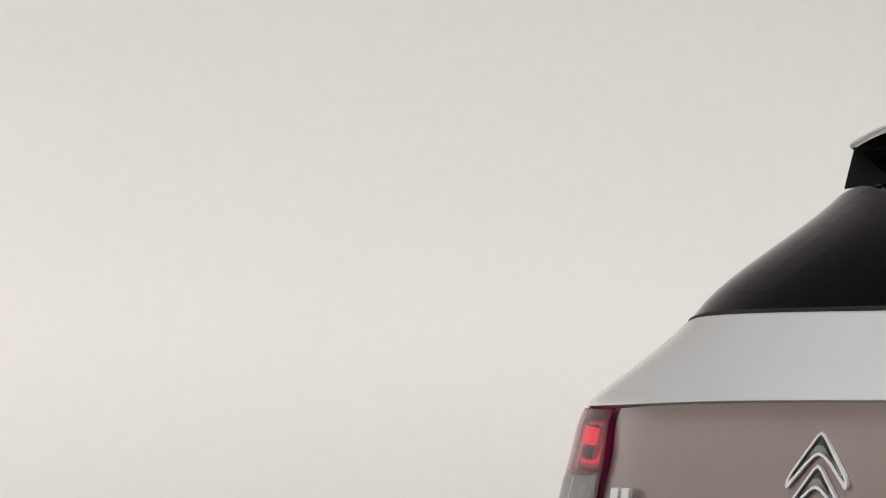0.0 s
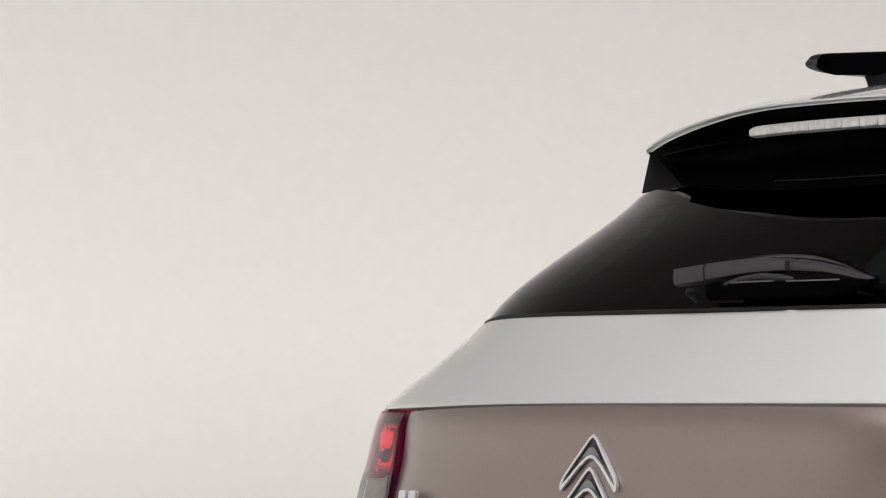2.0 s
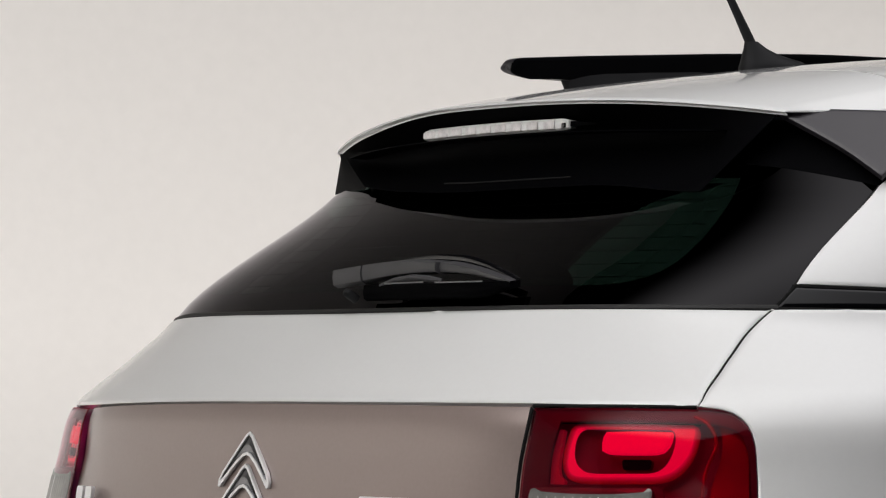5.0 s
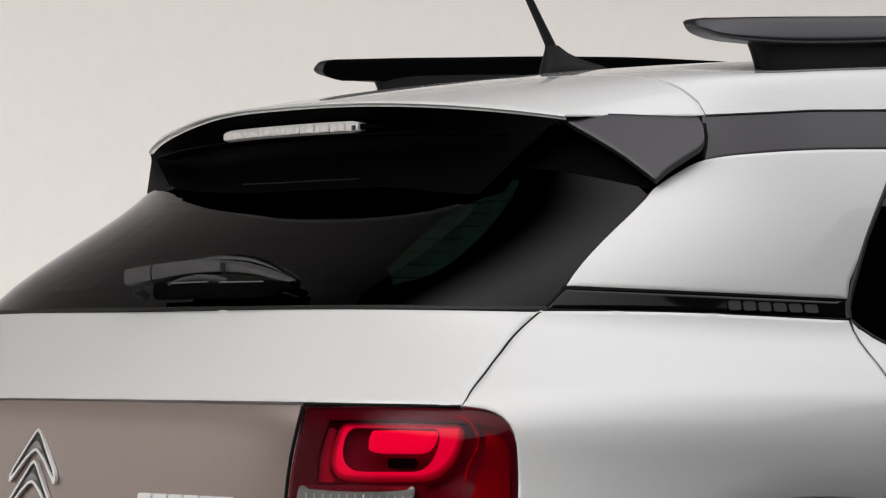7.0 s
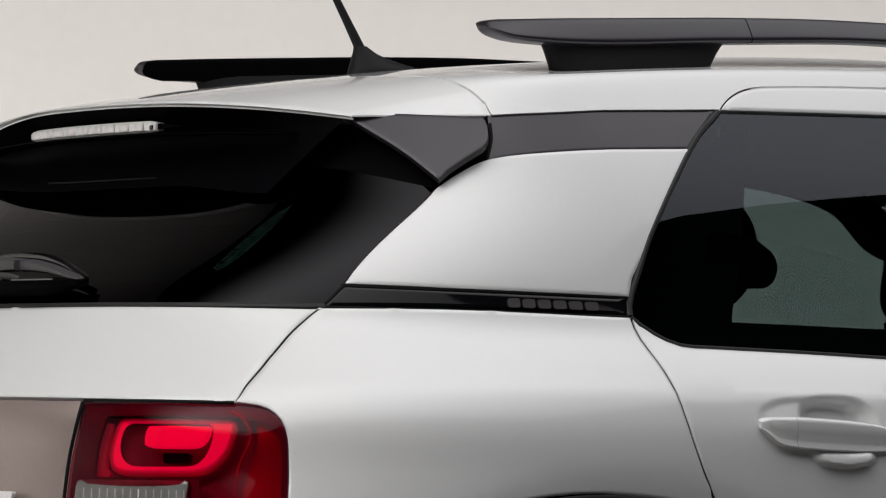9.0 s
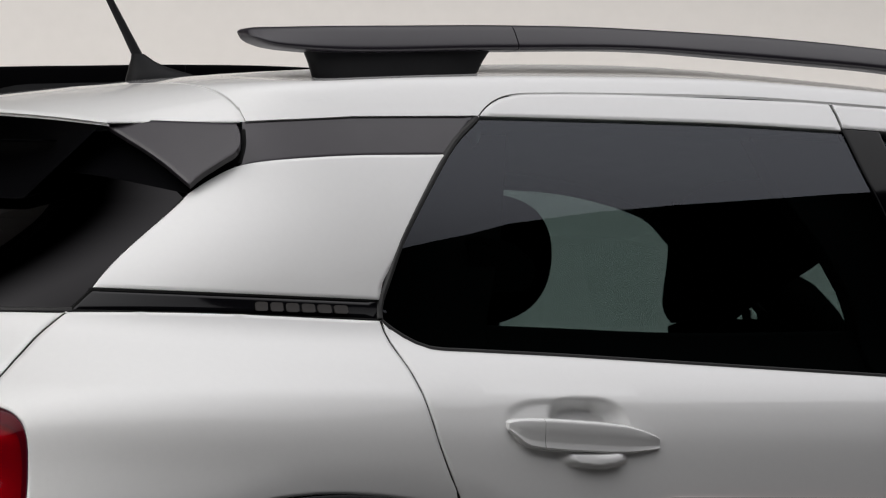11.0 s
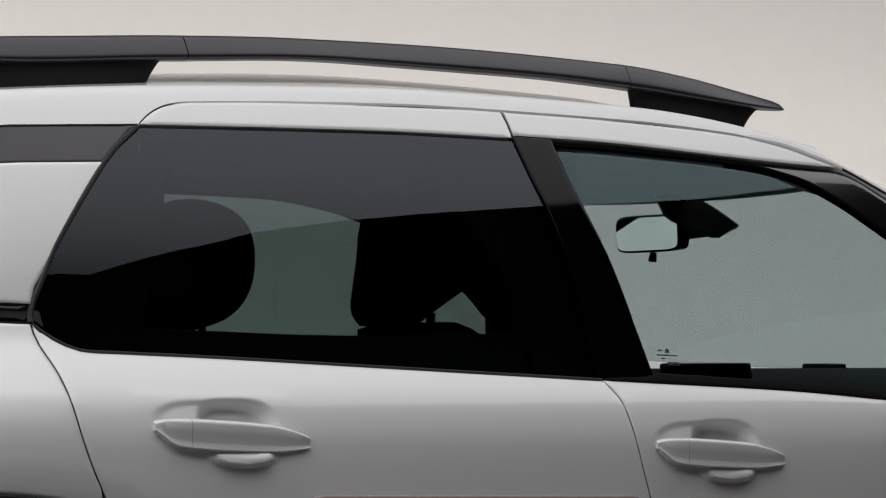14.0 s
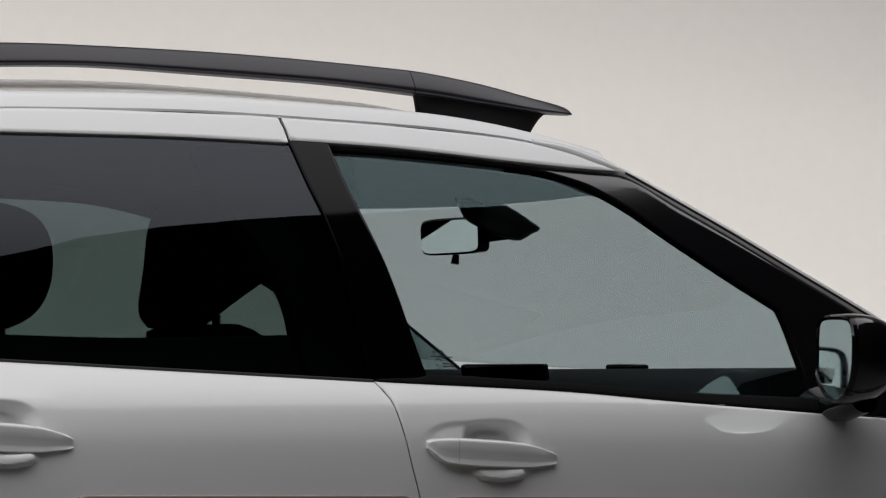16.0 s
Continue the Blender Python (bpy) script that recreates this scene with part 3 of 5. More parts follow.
tube("panel_joint_seal", [Vector(round_tail(-0.27 + 0.02 * k, 0.9320 - 0.009 * ease(0.02, 0.28, 0.27 - 0.02 * k))) + Vector((0.014, 0, 0)) for k in range(28)], 0.0055, SEAL, tailgate, n=8)

# rear window: glazed black border, clear field, heating wires
rear_window = group_empty("rear_window", car, "dark privacy rear window with heating wires")
edge_t = tail(GLASS_EDGE)
FAR = 0.045          # the border reaches further round on the left
pane = outline([(-edge_t[0][0] - FAR, 1.054 - sag(-0.75)), (-0.58, 1.0547 - sag(-0.58)), (-0.4, 1.0555), (0, 1.055), (0.4, 1.0555), (edge_t[0][0], 1.054)], edge_t,
               [(edge_t[-1][0], 1.208), (0.4948, 1.2346), (0.3, 1.245), (0, 1.247), (-0.3, 1.245), (-0.5, 1.235), (-edge_t[-1][0] - FAR, 1.208)],
               [(-s - FAR, z) for s, z in edge_t[:0:-1]] + [(-edge_t[0][0] - FAR, 1.0519 - sag(-0.75))])
field = outline([(-0.28, 1.083), (0, 1.082), (0.28, 1.083)], [(0.28, 1.083), (0.40, 1.082), (0.46, 1.088), (0.498, 1.105), (0.505, 1.135), (0.49, 1.173), (0.455, 1.220), (0.43, 1.236)],
                [(0.43, 1.236), (0, 1.244), (-0.43, 1.236)], [(-0.43, 1.236), (-0.455, 1.220), (-0.49, 1.173), (-0.505, 1.135), (-0.498, 1.107), (-0.46, 1.092), (-0.40, 1.085), (-0.28, 1.083)])


def border_panel(name, outer, hole, fmap, mat, parent, label, lift):
    """A band between two outlines of a surface."""
    step = 0.018
    pts = outer + hole
    lo, hi = np.array(outer).min(0), np.array(outer).max(0)
    c = np.array([(x, y) for x in np.arange(lo[0], hi[0], step) for y in np.arange(lo[1], hi[1], step)])
    c = c[inside(outer, c) & ~inside(hole, c)]
    d = np.full(len(c), 9.0)
    for r in pts:
        d = np.minimum(d, np.hypot(c[:, 0] - r[0], c[:, 1] - r[1]))
    c = [tuple(x) for x in c[d > 0.006]]
    n, m = len(outer), len(hole)
    edges = [(i, (i + 1) % n) for i in range(n)] + [(n + i, n + (i + 1) % m) for i in range(m)]
    verts, _, faces, *_ = delaunay_2d_cdt([Vector(p) for p in pts + c], edges, [], 0, 1e-6)
    cent = [tuple((verts[f[0]] + verts[f[1]] + verts[f[2]]) / 3) for f in faces]
    ok = inside(outer, cent) & ~inside(hole, cent)
    pos, nor = [], []
    for v in verts:
        p = Vector(fmap(v[0], v[1]))
        nn = (Vector(fmap(v[0] + 1e-4, v[1])) - p).cross(Vector(fmap(v[0], v[1] + 1e-4)) - p).normalized()
        nn = nn if nn.dot(p - HEART) > 0 else -nn
        pos.append(p + nn * lift)
        nor.append(nn)
    tris = []
    for f, k in zip(faces, ok):
        if k:
            a, b, e = f
            g = (pos[b] - pos[a]).cross(pos[e] - pos[a])
            tris.append((a, b, e) if g.dot(nor[a]) > 0 else (a, e, b))
    back = len(pos)
    pos += [p - q * 0.004 for p, q in zip(pos, nor)]
    nor += [-q for q in nor]
    tris += [(back + a, back + e, back + b) for a, b, e in tris]
    return link(name, pos, tris, mat, parent, label, nor)


border_panel("glazed_border", pane, field, round_tail, FRIT, rear_window, "black glazed glass border", -0.003)
glass = sheet("pane", field, round_tail, REARGLASS, rear_window, "dark tinted pane", lift=-0.003, depth=0, gap=-0.001, roll=0, step=0.018)
glass.visible_shadow = False
for i in range(9):
    z = 1.094 + i * 0.0168
    half = 0.47 if z < 1.1 else 0.485 - max(0, z - 1.14) * 0.45
    wire = [Vector(round_tail(-half + 2 * half * k / 30, z)) + Vector((0.003, 0, -0.004)) for k in range(31)]
    tube("heating_wire", wire, 0.0008, RUBBER, rear_window, n=5)

tube("lower_glass_seal", [Vector(round_tail(-0.70 + 0.02 * k, 1.0515 - sag(-0.70 + 0.02 * k))) + Vector((0.007, 0, -0.001)) for k in range(71)], 0.0045, RUBBER, rear_window, n=8)

# spoiler and roof
ROOF_MID = pchip((0.46, 1.329), (0.62, 1.358), (0.767, 1.379), (0.98, 1.407), (1.30, 1.434), (1.70, 1.451), (2.10, 1.445), (2.40, 1.4055), (2.62, 1.364), (2.8, 1.31))
ROOF_EDGE = pchip((0.55, 1.300), (0.767, 1.328), (0.95, 1.350), (1.107, 1.362), (1.37, 1.378), (1.686, 1.388), (2.02, 1.386), (2.224, 1.377), (2.337, 1.362), (2.455, 1.332), (2.6, 1.29))


def roof_point(a, b):
    front = 2.605 - 0.185 * abs(a) ** 2.2
    return roof_at(0.7470 + b * (front - 0.7470), a)


def h_at(x, z):
    """Where round the shell, at height z, the place x lies."""
    if x >= XS:
        return x
    lo, hi = 0.0, XS
    for _ in range(30):
        mid = (lo + hi) / 2
        lo, hi = (mid, hi) if shell(mid, z)[0] < x else (lo, mid)
    return lo


def roof_at(x, a):
    ze, zc = ROOF_EDGE(x), ROOF_MID(x)
    ye = shell(h_at(x, ze), ze)[1]
    z = ze + (zc - ze) * (1 - 0.35 * a * a - 0.65 * abs(a) ** 11)
    y = abs(a) * ye                         # a shallow channel under the rails, the middle panel a little proud
    along = ease(0.80, 0.95, x) * (1 - ease(2.36, 2.50, x))
    z -= 0.0105 * along * ease(0.36, 0.47, y) * (1 - ease(0.485, 0.570, y))
    z += 0.004 * ease(1.15, 1.45, x) * (1 - ease(2.1, 2.4, x)) * (1 - ease(0.30, 0.44, y)) * ease(0.0, 0.35, y)
    return Vector((x, -a * ye, z))


A_STEPS = [math.copysign(1 - (1 - abs(i / 44)) ** 1.7, i) for i in range(-44, 45)]


def skin(name, rows, mat, parent, label="", down=0.012):
    """An open sheet of rows of points with a turned-down edge."""
    n, m = len(rows), len(rows[0])
    verts = [p for row in rows for p in row]
    faces = [(i * m + j, i * m + j + 1, (i + 1) * m + j + 1, (i + 1) * m + j) for i in range(n - 1) for j in range(m - 1)]
    ring = [j for j in range(m)] + [i * m + m - 1 for i in range(1, n)] + [(n - 1) * m + j for j in range(m - 2, -1, -1)] + [i * m for i in range(n - 2, 0, -1)]
    base = len(verts)
    verts += [Vector(verts[k]) - Vector((0, 0, down)) for k in ring]
    r = len(ring)
    faces += [(ring[i], base + i, base + (i + 1) % r, ring[(i + 1) % r]) for i in range(r)]
    bm = bmesh.new()
    vs = [bm.verts.new(v) for v in verts]
    for f in faces:
        bm.faces.new([vs[k] for k in f])
    ob = part(name, bm, mat, parent, label, 50)
    return ob


def roof_sheet():
    """The roof skin; its shading runs over into the body sides."""
    verts, nor, faces = [], [], []
    m = len(A_STEPS)
    for i in range(51):
        for a in A_STEPS:
            p = roof_point(a, i / 50)
            c = max(-0.995, min(0.995, a))
            q = roof_point(c, i / 50)
            da, db = roof_point(c + 1e-3, i / 50) - q, roof_point(c, i / 50 + 1e-3) - q
            n = da.cross(db).normalized()
            n = n if n.z > 0 else -n
            h = h_at(p.x, p.z)
            s0, s1, s2 = (Vector(shell(*k)) for k in ((h, p.z), (h + 1e-3, p.z), (h, p.z + 1e-3)))
            e = (s1 - s0).cross(s2 - s0).normalized()
            e = e if e.y > 0 else -e
            e.y *= -1 if a > 0 else 1
            verts.append(p)
            nor.append(n.lerp(e, ease(0.84, 1.0, abs(a))).normalized())
    faces = [(i * m + j, i * m + j + 1, (i + 1) * m + j + 1, (i + 1) * m + j) for i in range(50) for j in range(m - 1)]
    ring = [j for j in range(m)] + [i * m + m - 1 for i in range(1, 51)] + [50 * m + j for j in range(m - 2, -1, -1)] + [i * m for i in range(49, 0, -1)]
    base = len(verts)
    for k in ring:
        out = (verts[k] - Vector((1.7, 0, verts[k].z))).normalized()
        verts += [verts[k].copy(), verts[k] - Vector((0, 0, 0.012))]
        nor += [out, out]
    r = len(ring)
    faces += [(base + 2 * i, base + 2 * i + 1, base + 2 * ((i + 1) % r) + 1, base + 2 * ((i + 1) % r)) for i in range(r)]
    link("roof", verts, faces, WHITE, car, "pearl white roof", nor)


roof_sheet()
spoiler = group_empty("roof_spoiler", car, "white roof spoiler with black underside")


def lip(a):
    """The trailing edge of the spoiler."""
    return Vector((0.488 + 0.112 * abs(a) ** 2.3, -a * (0.48 if a > 0 else 0.48 + 0.017 * a * a), 1.3310 - 0.0285 * abs(a) ** 2.6 - (0.0045 * ease(0.2, 0.7, -a))))


def thick(a):
    """The lip is heavier towards the left end."""
    return 1 + 0.9 * ease(0.1, 0.8, -a)


def spoiler_point(a, b):
    g = roof_at(0.7415, a)
    if abs(a) > 0.97:
        x, y, z = shell(h_at(0.7415, 1.306), 1.306)
        g = g.lerp(Vector((x, -math.copysign(y, a), z)), (abs(a) - 0.97) / 0.03)
    p = g.lerp(lip(a), b)
    p.z += 0.002 * math.sin(math.pi * b) * (1 - abs(a) ** 4)
    return p


rows = [[spoiler_point(a, i / 16) for a in A_STEPS] for i in range(17)]
rows += [[lip(a) + Vector((-0.0012, 0, -0.0018 * thick(a))) for a in A_STEPS], [lip(a) + Vector((0.003, 0, -0.0040 * thick(a))) for a in A_STEPS]]
joint = []
for side in (1, -1):
    run = [(1.3075 + 0.0030 * i, None) for i in range(6)] + [(None, 1 - 0.025 * i) for i in range(40)]
    for z, a in (run if side > 0 else run[::-1]):
        row = []
        for x in (0.7365, 0.7405, 0.7485, 0.7520):
            if a is None:
                px, py, pz = shell(h_at(x, z), z)
                p = Vector((px, side * py, pz))
            else:
                p = roof_at(x, -side * a)
            row.append(p - (p - Vector((p.x, 0, 0.75))).normalized() * 0.0032)
        joint.append(row)
loft("roof_joint", joint, WHITE, car, "painted groove before the spoiler", closed=False, sharp=60)
skin("top_skin", rows, WHITE, spoiler, "pearl white painted top", 0.002)


def under_low(a, out, up):
    """The lower edge of the spoiler's underside, close over the rear window."""
    s = a * (0.42 if a > 0 else 0.31)
    return Vector(round_tail(s, 1.2145 + up + (0.0215 * abs(a) ** 1.6 if a < 0 else -0.0145 * ease(0.45, 1.0, a)))) + Vector((out, 0, 0))


def under(a, b):
    p = (lip(a * 0.975) + Vector((0.005, 0, -0.0042 * thick(a)))).lerp(under_low(a, -0.010, 0), b)
    p.x += 0.055 * math.sin(math.pi * b) * (1 - abs(a) ** 6)
    return p


skin("underside", [[under(a, i / 10) for a in A_STEPS] for i in range(11)] + [[under_low(a, 0.012, 0.012) for a in A_STEPS]], UNDER, spoiler, "black plastic underside", 0.001)
TRI = outline([(0.214, 1.3015), (0.40, 1.2975), (0.594, 1.2925)], [(0.594, 1.2925), (0.612, 1.280), (0.6245, 1.262), (0.6195, 1.250), (0.602, 1.242), (0.560, 1.222), (0.541, 1.208)],
              [(0.541, 1.207), (0.415, 1.248), (0.214, 1.3015)])
CORE = outline([(0.10, 1.300), (0.30, 1.301), (0.600, 1.302)], [(0.600, 1.302), (0.622, 1.262), (0.602, 1.240), (0.541, 1.204)], [(0.541, 1.204), (0.30, 1.235), (0.10, 1.245)])
TRI_FAR = outline([(0.226, 1.2985), (0.40, 1.2990), (0.588, 1.2990)], [(0.588, 1.2990), (0.608, 1.282), (0.620, 1.262), (0.616, 1.250), (0.600, 1.246), (0.530, 1.252)], [(0.530, 1.252), (0.400, 1.268), (0.226, 1.2985)])
CORE_FAR = outline([(0.10, 1.300), (0.30, 1.301), (0.600, 1.302)], [(0.600, 1.302), (0.618, 1.262), (0.58, 1.246)], [(0.58, 1.246), (0.30, 1.246), (0.10, 1.248)])


def blade_face(side):
    """The nearly flat face of the side blade, hung between its three corners."""
    f = on_side(side)
    (ha, za), (hb, zb), (hc, zc) = (0.226, 1.2985), (0.588, 1.2990), (0.541, 1.207)
    near = Vector((-0.62, 0.78 * side, -0.04))
    pa, pb, pc = Vector(f(ha, za)) + near * 0.05, Vector(f(hb, zb)) + near * 0.006, Vector(f(hc, zc))
    det = (zb - zc) * (ha - hc) + (hc - hb) * (za - zc)

    def g(h, z):
        u = ((zb - zc) * (h - hc) + (hc - hb) * (z - zc)) / det
        v = ((zc - za) * (h - hc) + (ha - hc) * (z - zc)) / det
        return tuple((pa * u + pb * v + pc * (1 - u - v)).lerp(Vector(f(h, z)), 0.12))
    return g


for side in SIDES:
    sheet("side_blade", TRI if side < 0 else TRI_FAR, blade_face(side) if side < 0 else on_side(side), SATIN if side < 0 else UNDER, spoiler, "dark grey satin blade" if side < 0 else "black blade", lift=0.016 if side < 0 else -0.004, step=0.02, depth=0.009 if side < 0 else 0.03)
    sheet("blade_core", CORE if side < 0 else CORE_FAR, on_side(side), UNDER, spoiler, "black inner core", lift=-0.004, step=0.03, depth=0.02)
foot = Vector(round_tail(-0.60, 1.238))
end = [[(lip(-0.985) + Vector((0.004, 0.0, -0.008))).lerp(foot, b / 6), under(-1, b / 6).lerp((lip(-0.985) + Vector((0.004, 0.0, -0.008))).lerp(foot, b / 6), 0.5) + Vector((-0.004, 0, 0)), under(-0.985, b / 6) + Vector((0.002, 0, 0))] for b in range(7)]
skin("end_plate", end, UNDER, spoiler, "black end plate", 0.003)
tube("underside_rib", [under(-0.25 + 0.06 * k, 0.88) + Vector((-0.003, 0, 0)) for k in range(11)], 0.0012, BLACK, spoiler, n=6)
brake = group_empty("brake_light", spoiler, "clear high-mounted brake light with cells")


def brake_at(y, dz, out):
    a = -y / 0.48
    return Vector((0.512 + 0.10 * abs(a) ** 2.3 - out, y, 1.2985 + dz - 0.012 * abs(a) ** 2.3))


rows = []
for i in range(25):
    y = 0.160 - 0.320 * i / 24
    sc = 1.0 if 0 < i < 24 else 0.7
    rows.append([brake_at(y, dz * sc, o) for dz, o in ((0.0075, 0.0), (0.008, 0.010), (0.005, 0.013), (-0.005, 0.013), (-0.008, 0.010), (-0.0075, 0.0))])
loft("lens", rows, BRAKECLEAR, brake)
for i in range(9):
    y = 0.140 - 0.033 * i
    block("cell", (0.004, 0.0235, 0.0115), Matrix.Translation(brake_at(y, 0, 0.0125)), BRAKECELL, brake, bevel=0.0015, segments=2)
# Added ledge, no real part: blocks the lens's reflection in the rear window.
rows = [[brake_at(y, dz, o) for o, dz in ((-0.012, -0.0090), (0.026, -0.0100), (0.026, -0.0115), (-0.012, -0.0120))] for y in [0.40 - 0.80 * i / 40 for i in range(41)]]
loft("reflection_blocker", rows, UNDER, brake, "added black ledge that hides the lens from the glass")
loft("lens_bracket", [[brake_at(y, dz * k, o) for o, dz in ((0.004, 0.005), (0.010, 0.004), (0.010, -0.003), (0.004, -0.003))] for y, k in ((-0.1605, 1.0), (-0.175, 0.6), (-0.205, 0.10))], UNDER, brake, "black bracket beside the lens")
block("lens_clip", (0.006, 0.007, 0.006), Matrix.Translation(brake_at(-0.152, -0.001, 0.012)), GLOSS, brake, bevel=0.001)

# rear quarters and the small panels behind the doors
LAMP_OUT = [(0.2857, 0.9330), (0.3101, 0.9310), (0.3303, 0.9260), (0.3459, 0.9131), (0.3529, 0.8901), (0.3514, 0.8503), (0.3419, 0.8008), (0.3301, 0.7415), (0.3148, 0.7139), (0.2889, 0.7049)]
for side in SIDES:
    f = on_side(side, flank_form)
    quarter = outline(Q_SEAM, [(0.5019, 1.0504), (0.6893, 1.0515), (0.8750, 1.0469)], R_SEAM, arch_run(WHEEL_X[0], ARCH, 68, 140),
                      [(0.37, 0.645), (0.34, 0.645), (0.06, 0.645)], [(0.06, 0.645), (0.06, 0.70)], [(0.06, 0.70), (0.18, 0.702), LAMP_OUT[-1]], LAMP_OUT[::-1])
    sheet("rear_quarter_panel", quarter, f, WHITE, car, "pearl white rear quarter panel", step=0.018, gap=0.0009)
    far = FAR if side > 0 else 0
    sheet("upper_quarter_panel", outline([(0.5244 + far, 1.0809), (0.5266 + far, 1.1516), (0.5349 + far, 1.2076)], C_TOP[3 if far else 0:], [(1.0340, 1.2745), (0.9656, 1.2022), (0.8940, 1.1136), (0.8791, 1.0729)],
                                         [(0.8791, 1.0729), (0.6981, 1.0769), (0.5244 + far, 1.0809)]), on_side(side), WHITE, car, "pearl white panel behind the rear door", step=0.018, gap=0.0009)
    strip = sheet("side_strip", outline([(0.5039, 1.0529), (0.6893, 1.0530), (0.8740, 1.0489)], [(0.8740, 1.0489), (0.8792, 1.0719)], [(0.8792, 1.0719), (0.6981, 1.0759), (0.5264, 1.0799)], [(0.5264, 1.0799), (0.5039, 1.0529)]),
                  on_side(side), PILLAR, car, "black gloss strip with grey raised letters", lift=-0.002, step=0.02)
    sheet("upper_band", outline([(0.6125, 1.2616), (0.6065, 1.2837), (0.5935, 1.3080)], [(0.5935, 1.3080), (0.8053, 1.3165), (0.9861, 1.3265), (1.1069, 1.3325)], [(1.1069, 1.3325), (1.0330, 1.2725)],
                                [(1.0330, 1.2725), (0.9155, 1.2660), (0.7888, 1.2590), (0.6605, 1.2500), (0.6148, 1.2440)]), on_side(side), SATIN, car, "dark grey satin band", lift=-0.0022, step=0.02)
    top = [(h_at(x, ROOF_EDGE(x)), ROOF_EDGE(x)) for x in (1.29, 1.20, 1.107, 1.02, 0.95, 0.88, 0.82, 0.748)]
    sheet("roof_side", outline([(h_at(0.748, 1.306), 1.306), (0.70, 1.3095), (0.807, 1.314), (0.986, 1.324), (1.108, 1.331)], ROOF_SEAM[:6], top, [top[-1], (h_at(0.748, 1.306), 1.306)]),
          on_side(side), WHITE, car, "pearl white roof side", step=0.015, depth=0.004, gap=0.0, roll=0.0)
    # dark backing behind the joints
    for run in (Q_SEAM, R_SEAM[:7], [(0.5195, 1.0799), (0.8791, 1.0729)], ROOF_SEAM, ROOF_SEAM_FRONT, F_SEAM[:6], WIN_REAR, GLASS_EDGE, [(0.5019, 1.0519), (0.8750, 1.0479)],
                [(1.7801, 1.3862), (1.7836, 1.3668), (1.7819, 1.3433)]):
        seam("joint_seal", run, side)
    seam("hatch_joint", [(0.6150, 1.2496), (0.6148, 1.2747), (0.6050, 1.2960)], side, 0.0036, -0.0050)
    # inner lining behind the rear panels and the roof frame
    sheet("rear_pillar_trim", outline([(0.46, 1.00), (0.5145, 1.1996), (0.5976, 1.2998), (1.19, 1.3352)], [(1.19, 1.3352), (1.165, 1.28), (1.138, 1.22), (1.11, 1.15), (1.065, 1.05), (1.06, 0.98)] if side < 0 else [(1.345, 1.3352), (1.330, 1.298), (1.290, 1.284), (1.245, 1.262), (1.200, 1.224), (1.160, 1.182), (1.122, 1.137), (1.085, 1.085), (1.06, 1.03), (1.05, 0.98)], [(1.06, 0.98), (0.46, 1.00)]),
          on_side(side), TRIM, car, "black inner rear pillar trim", lift=-0.045, step=0.05, depth=0.01)
    sheet("roof_rail_trim", outline([(1.12, 1.310), (1.45, 1.318), (1.80, 1.333), (2.03, 1.3365), (2.19, 1.336), (2.27, 1.331), (2.36, 1.3185), (2.42, 1.306), (2.46, 1.296)] if side > 0 else [(1.12, 1.336), (1.45, 1.345), (1.80, 1.351), (2.03, 1.350), (2.19, 1.344), (2.30, 1.334), (2.46, 1.300)],
                                    [(2.46, 1.296 if side > 0 else 1.290), (2.47, 1.312), (2.36, 1.345), (2.0, 1.376), (1.6, 1.374), (1.15, 1.350)], [(1.15, 1.350), (1.12, 1.310)]),
          on_side(side), LINER, car, "grey inner roof rail trim", lift=-0.03, step=0.04, depth=0.015)

# letters of the side strip and the tailgate, kept as plain raised shapes
for side in SIDES:
    for i in range(6):
        h0 = 0.744 + i * 0.0172
        sheet("letter_bar", rounded([(h0, 1.0550 - i * 0.0002), (h0 + 0.0140, 1.0550 - i * 0.0002), (h0 + 0.0140, 1.0665 - i * 0.0004), (h0, 1.0665 - i * 0.0004)], 0.003), on_side(side), STRIPGREY,
              strip if side > 0 else [o for o in car.children if o.name.startswith("side_strip")][0], lift=0.0006, depth=0.002, gap=0, roll=0, step=0.01)

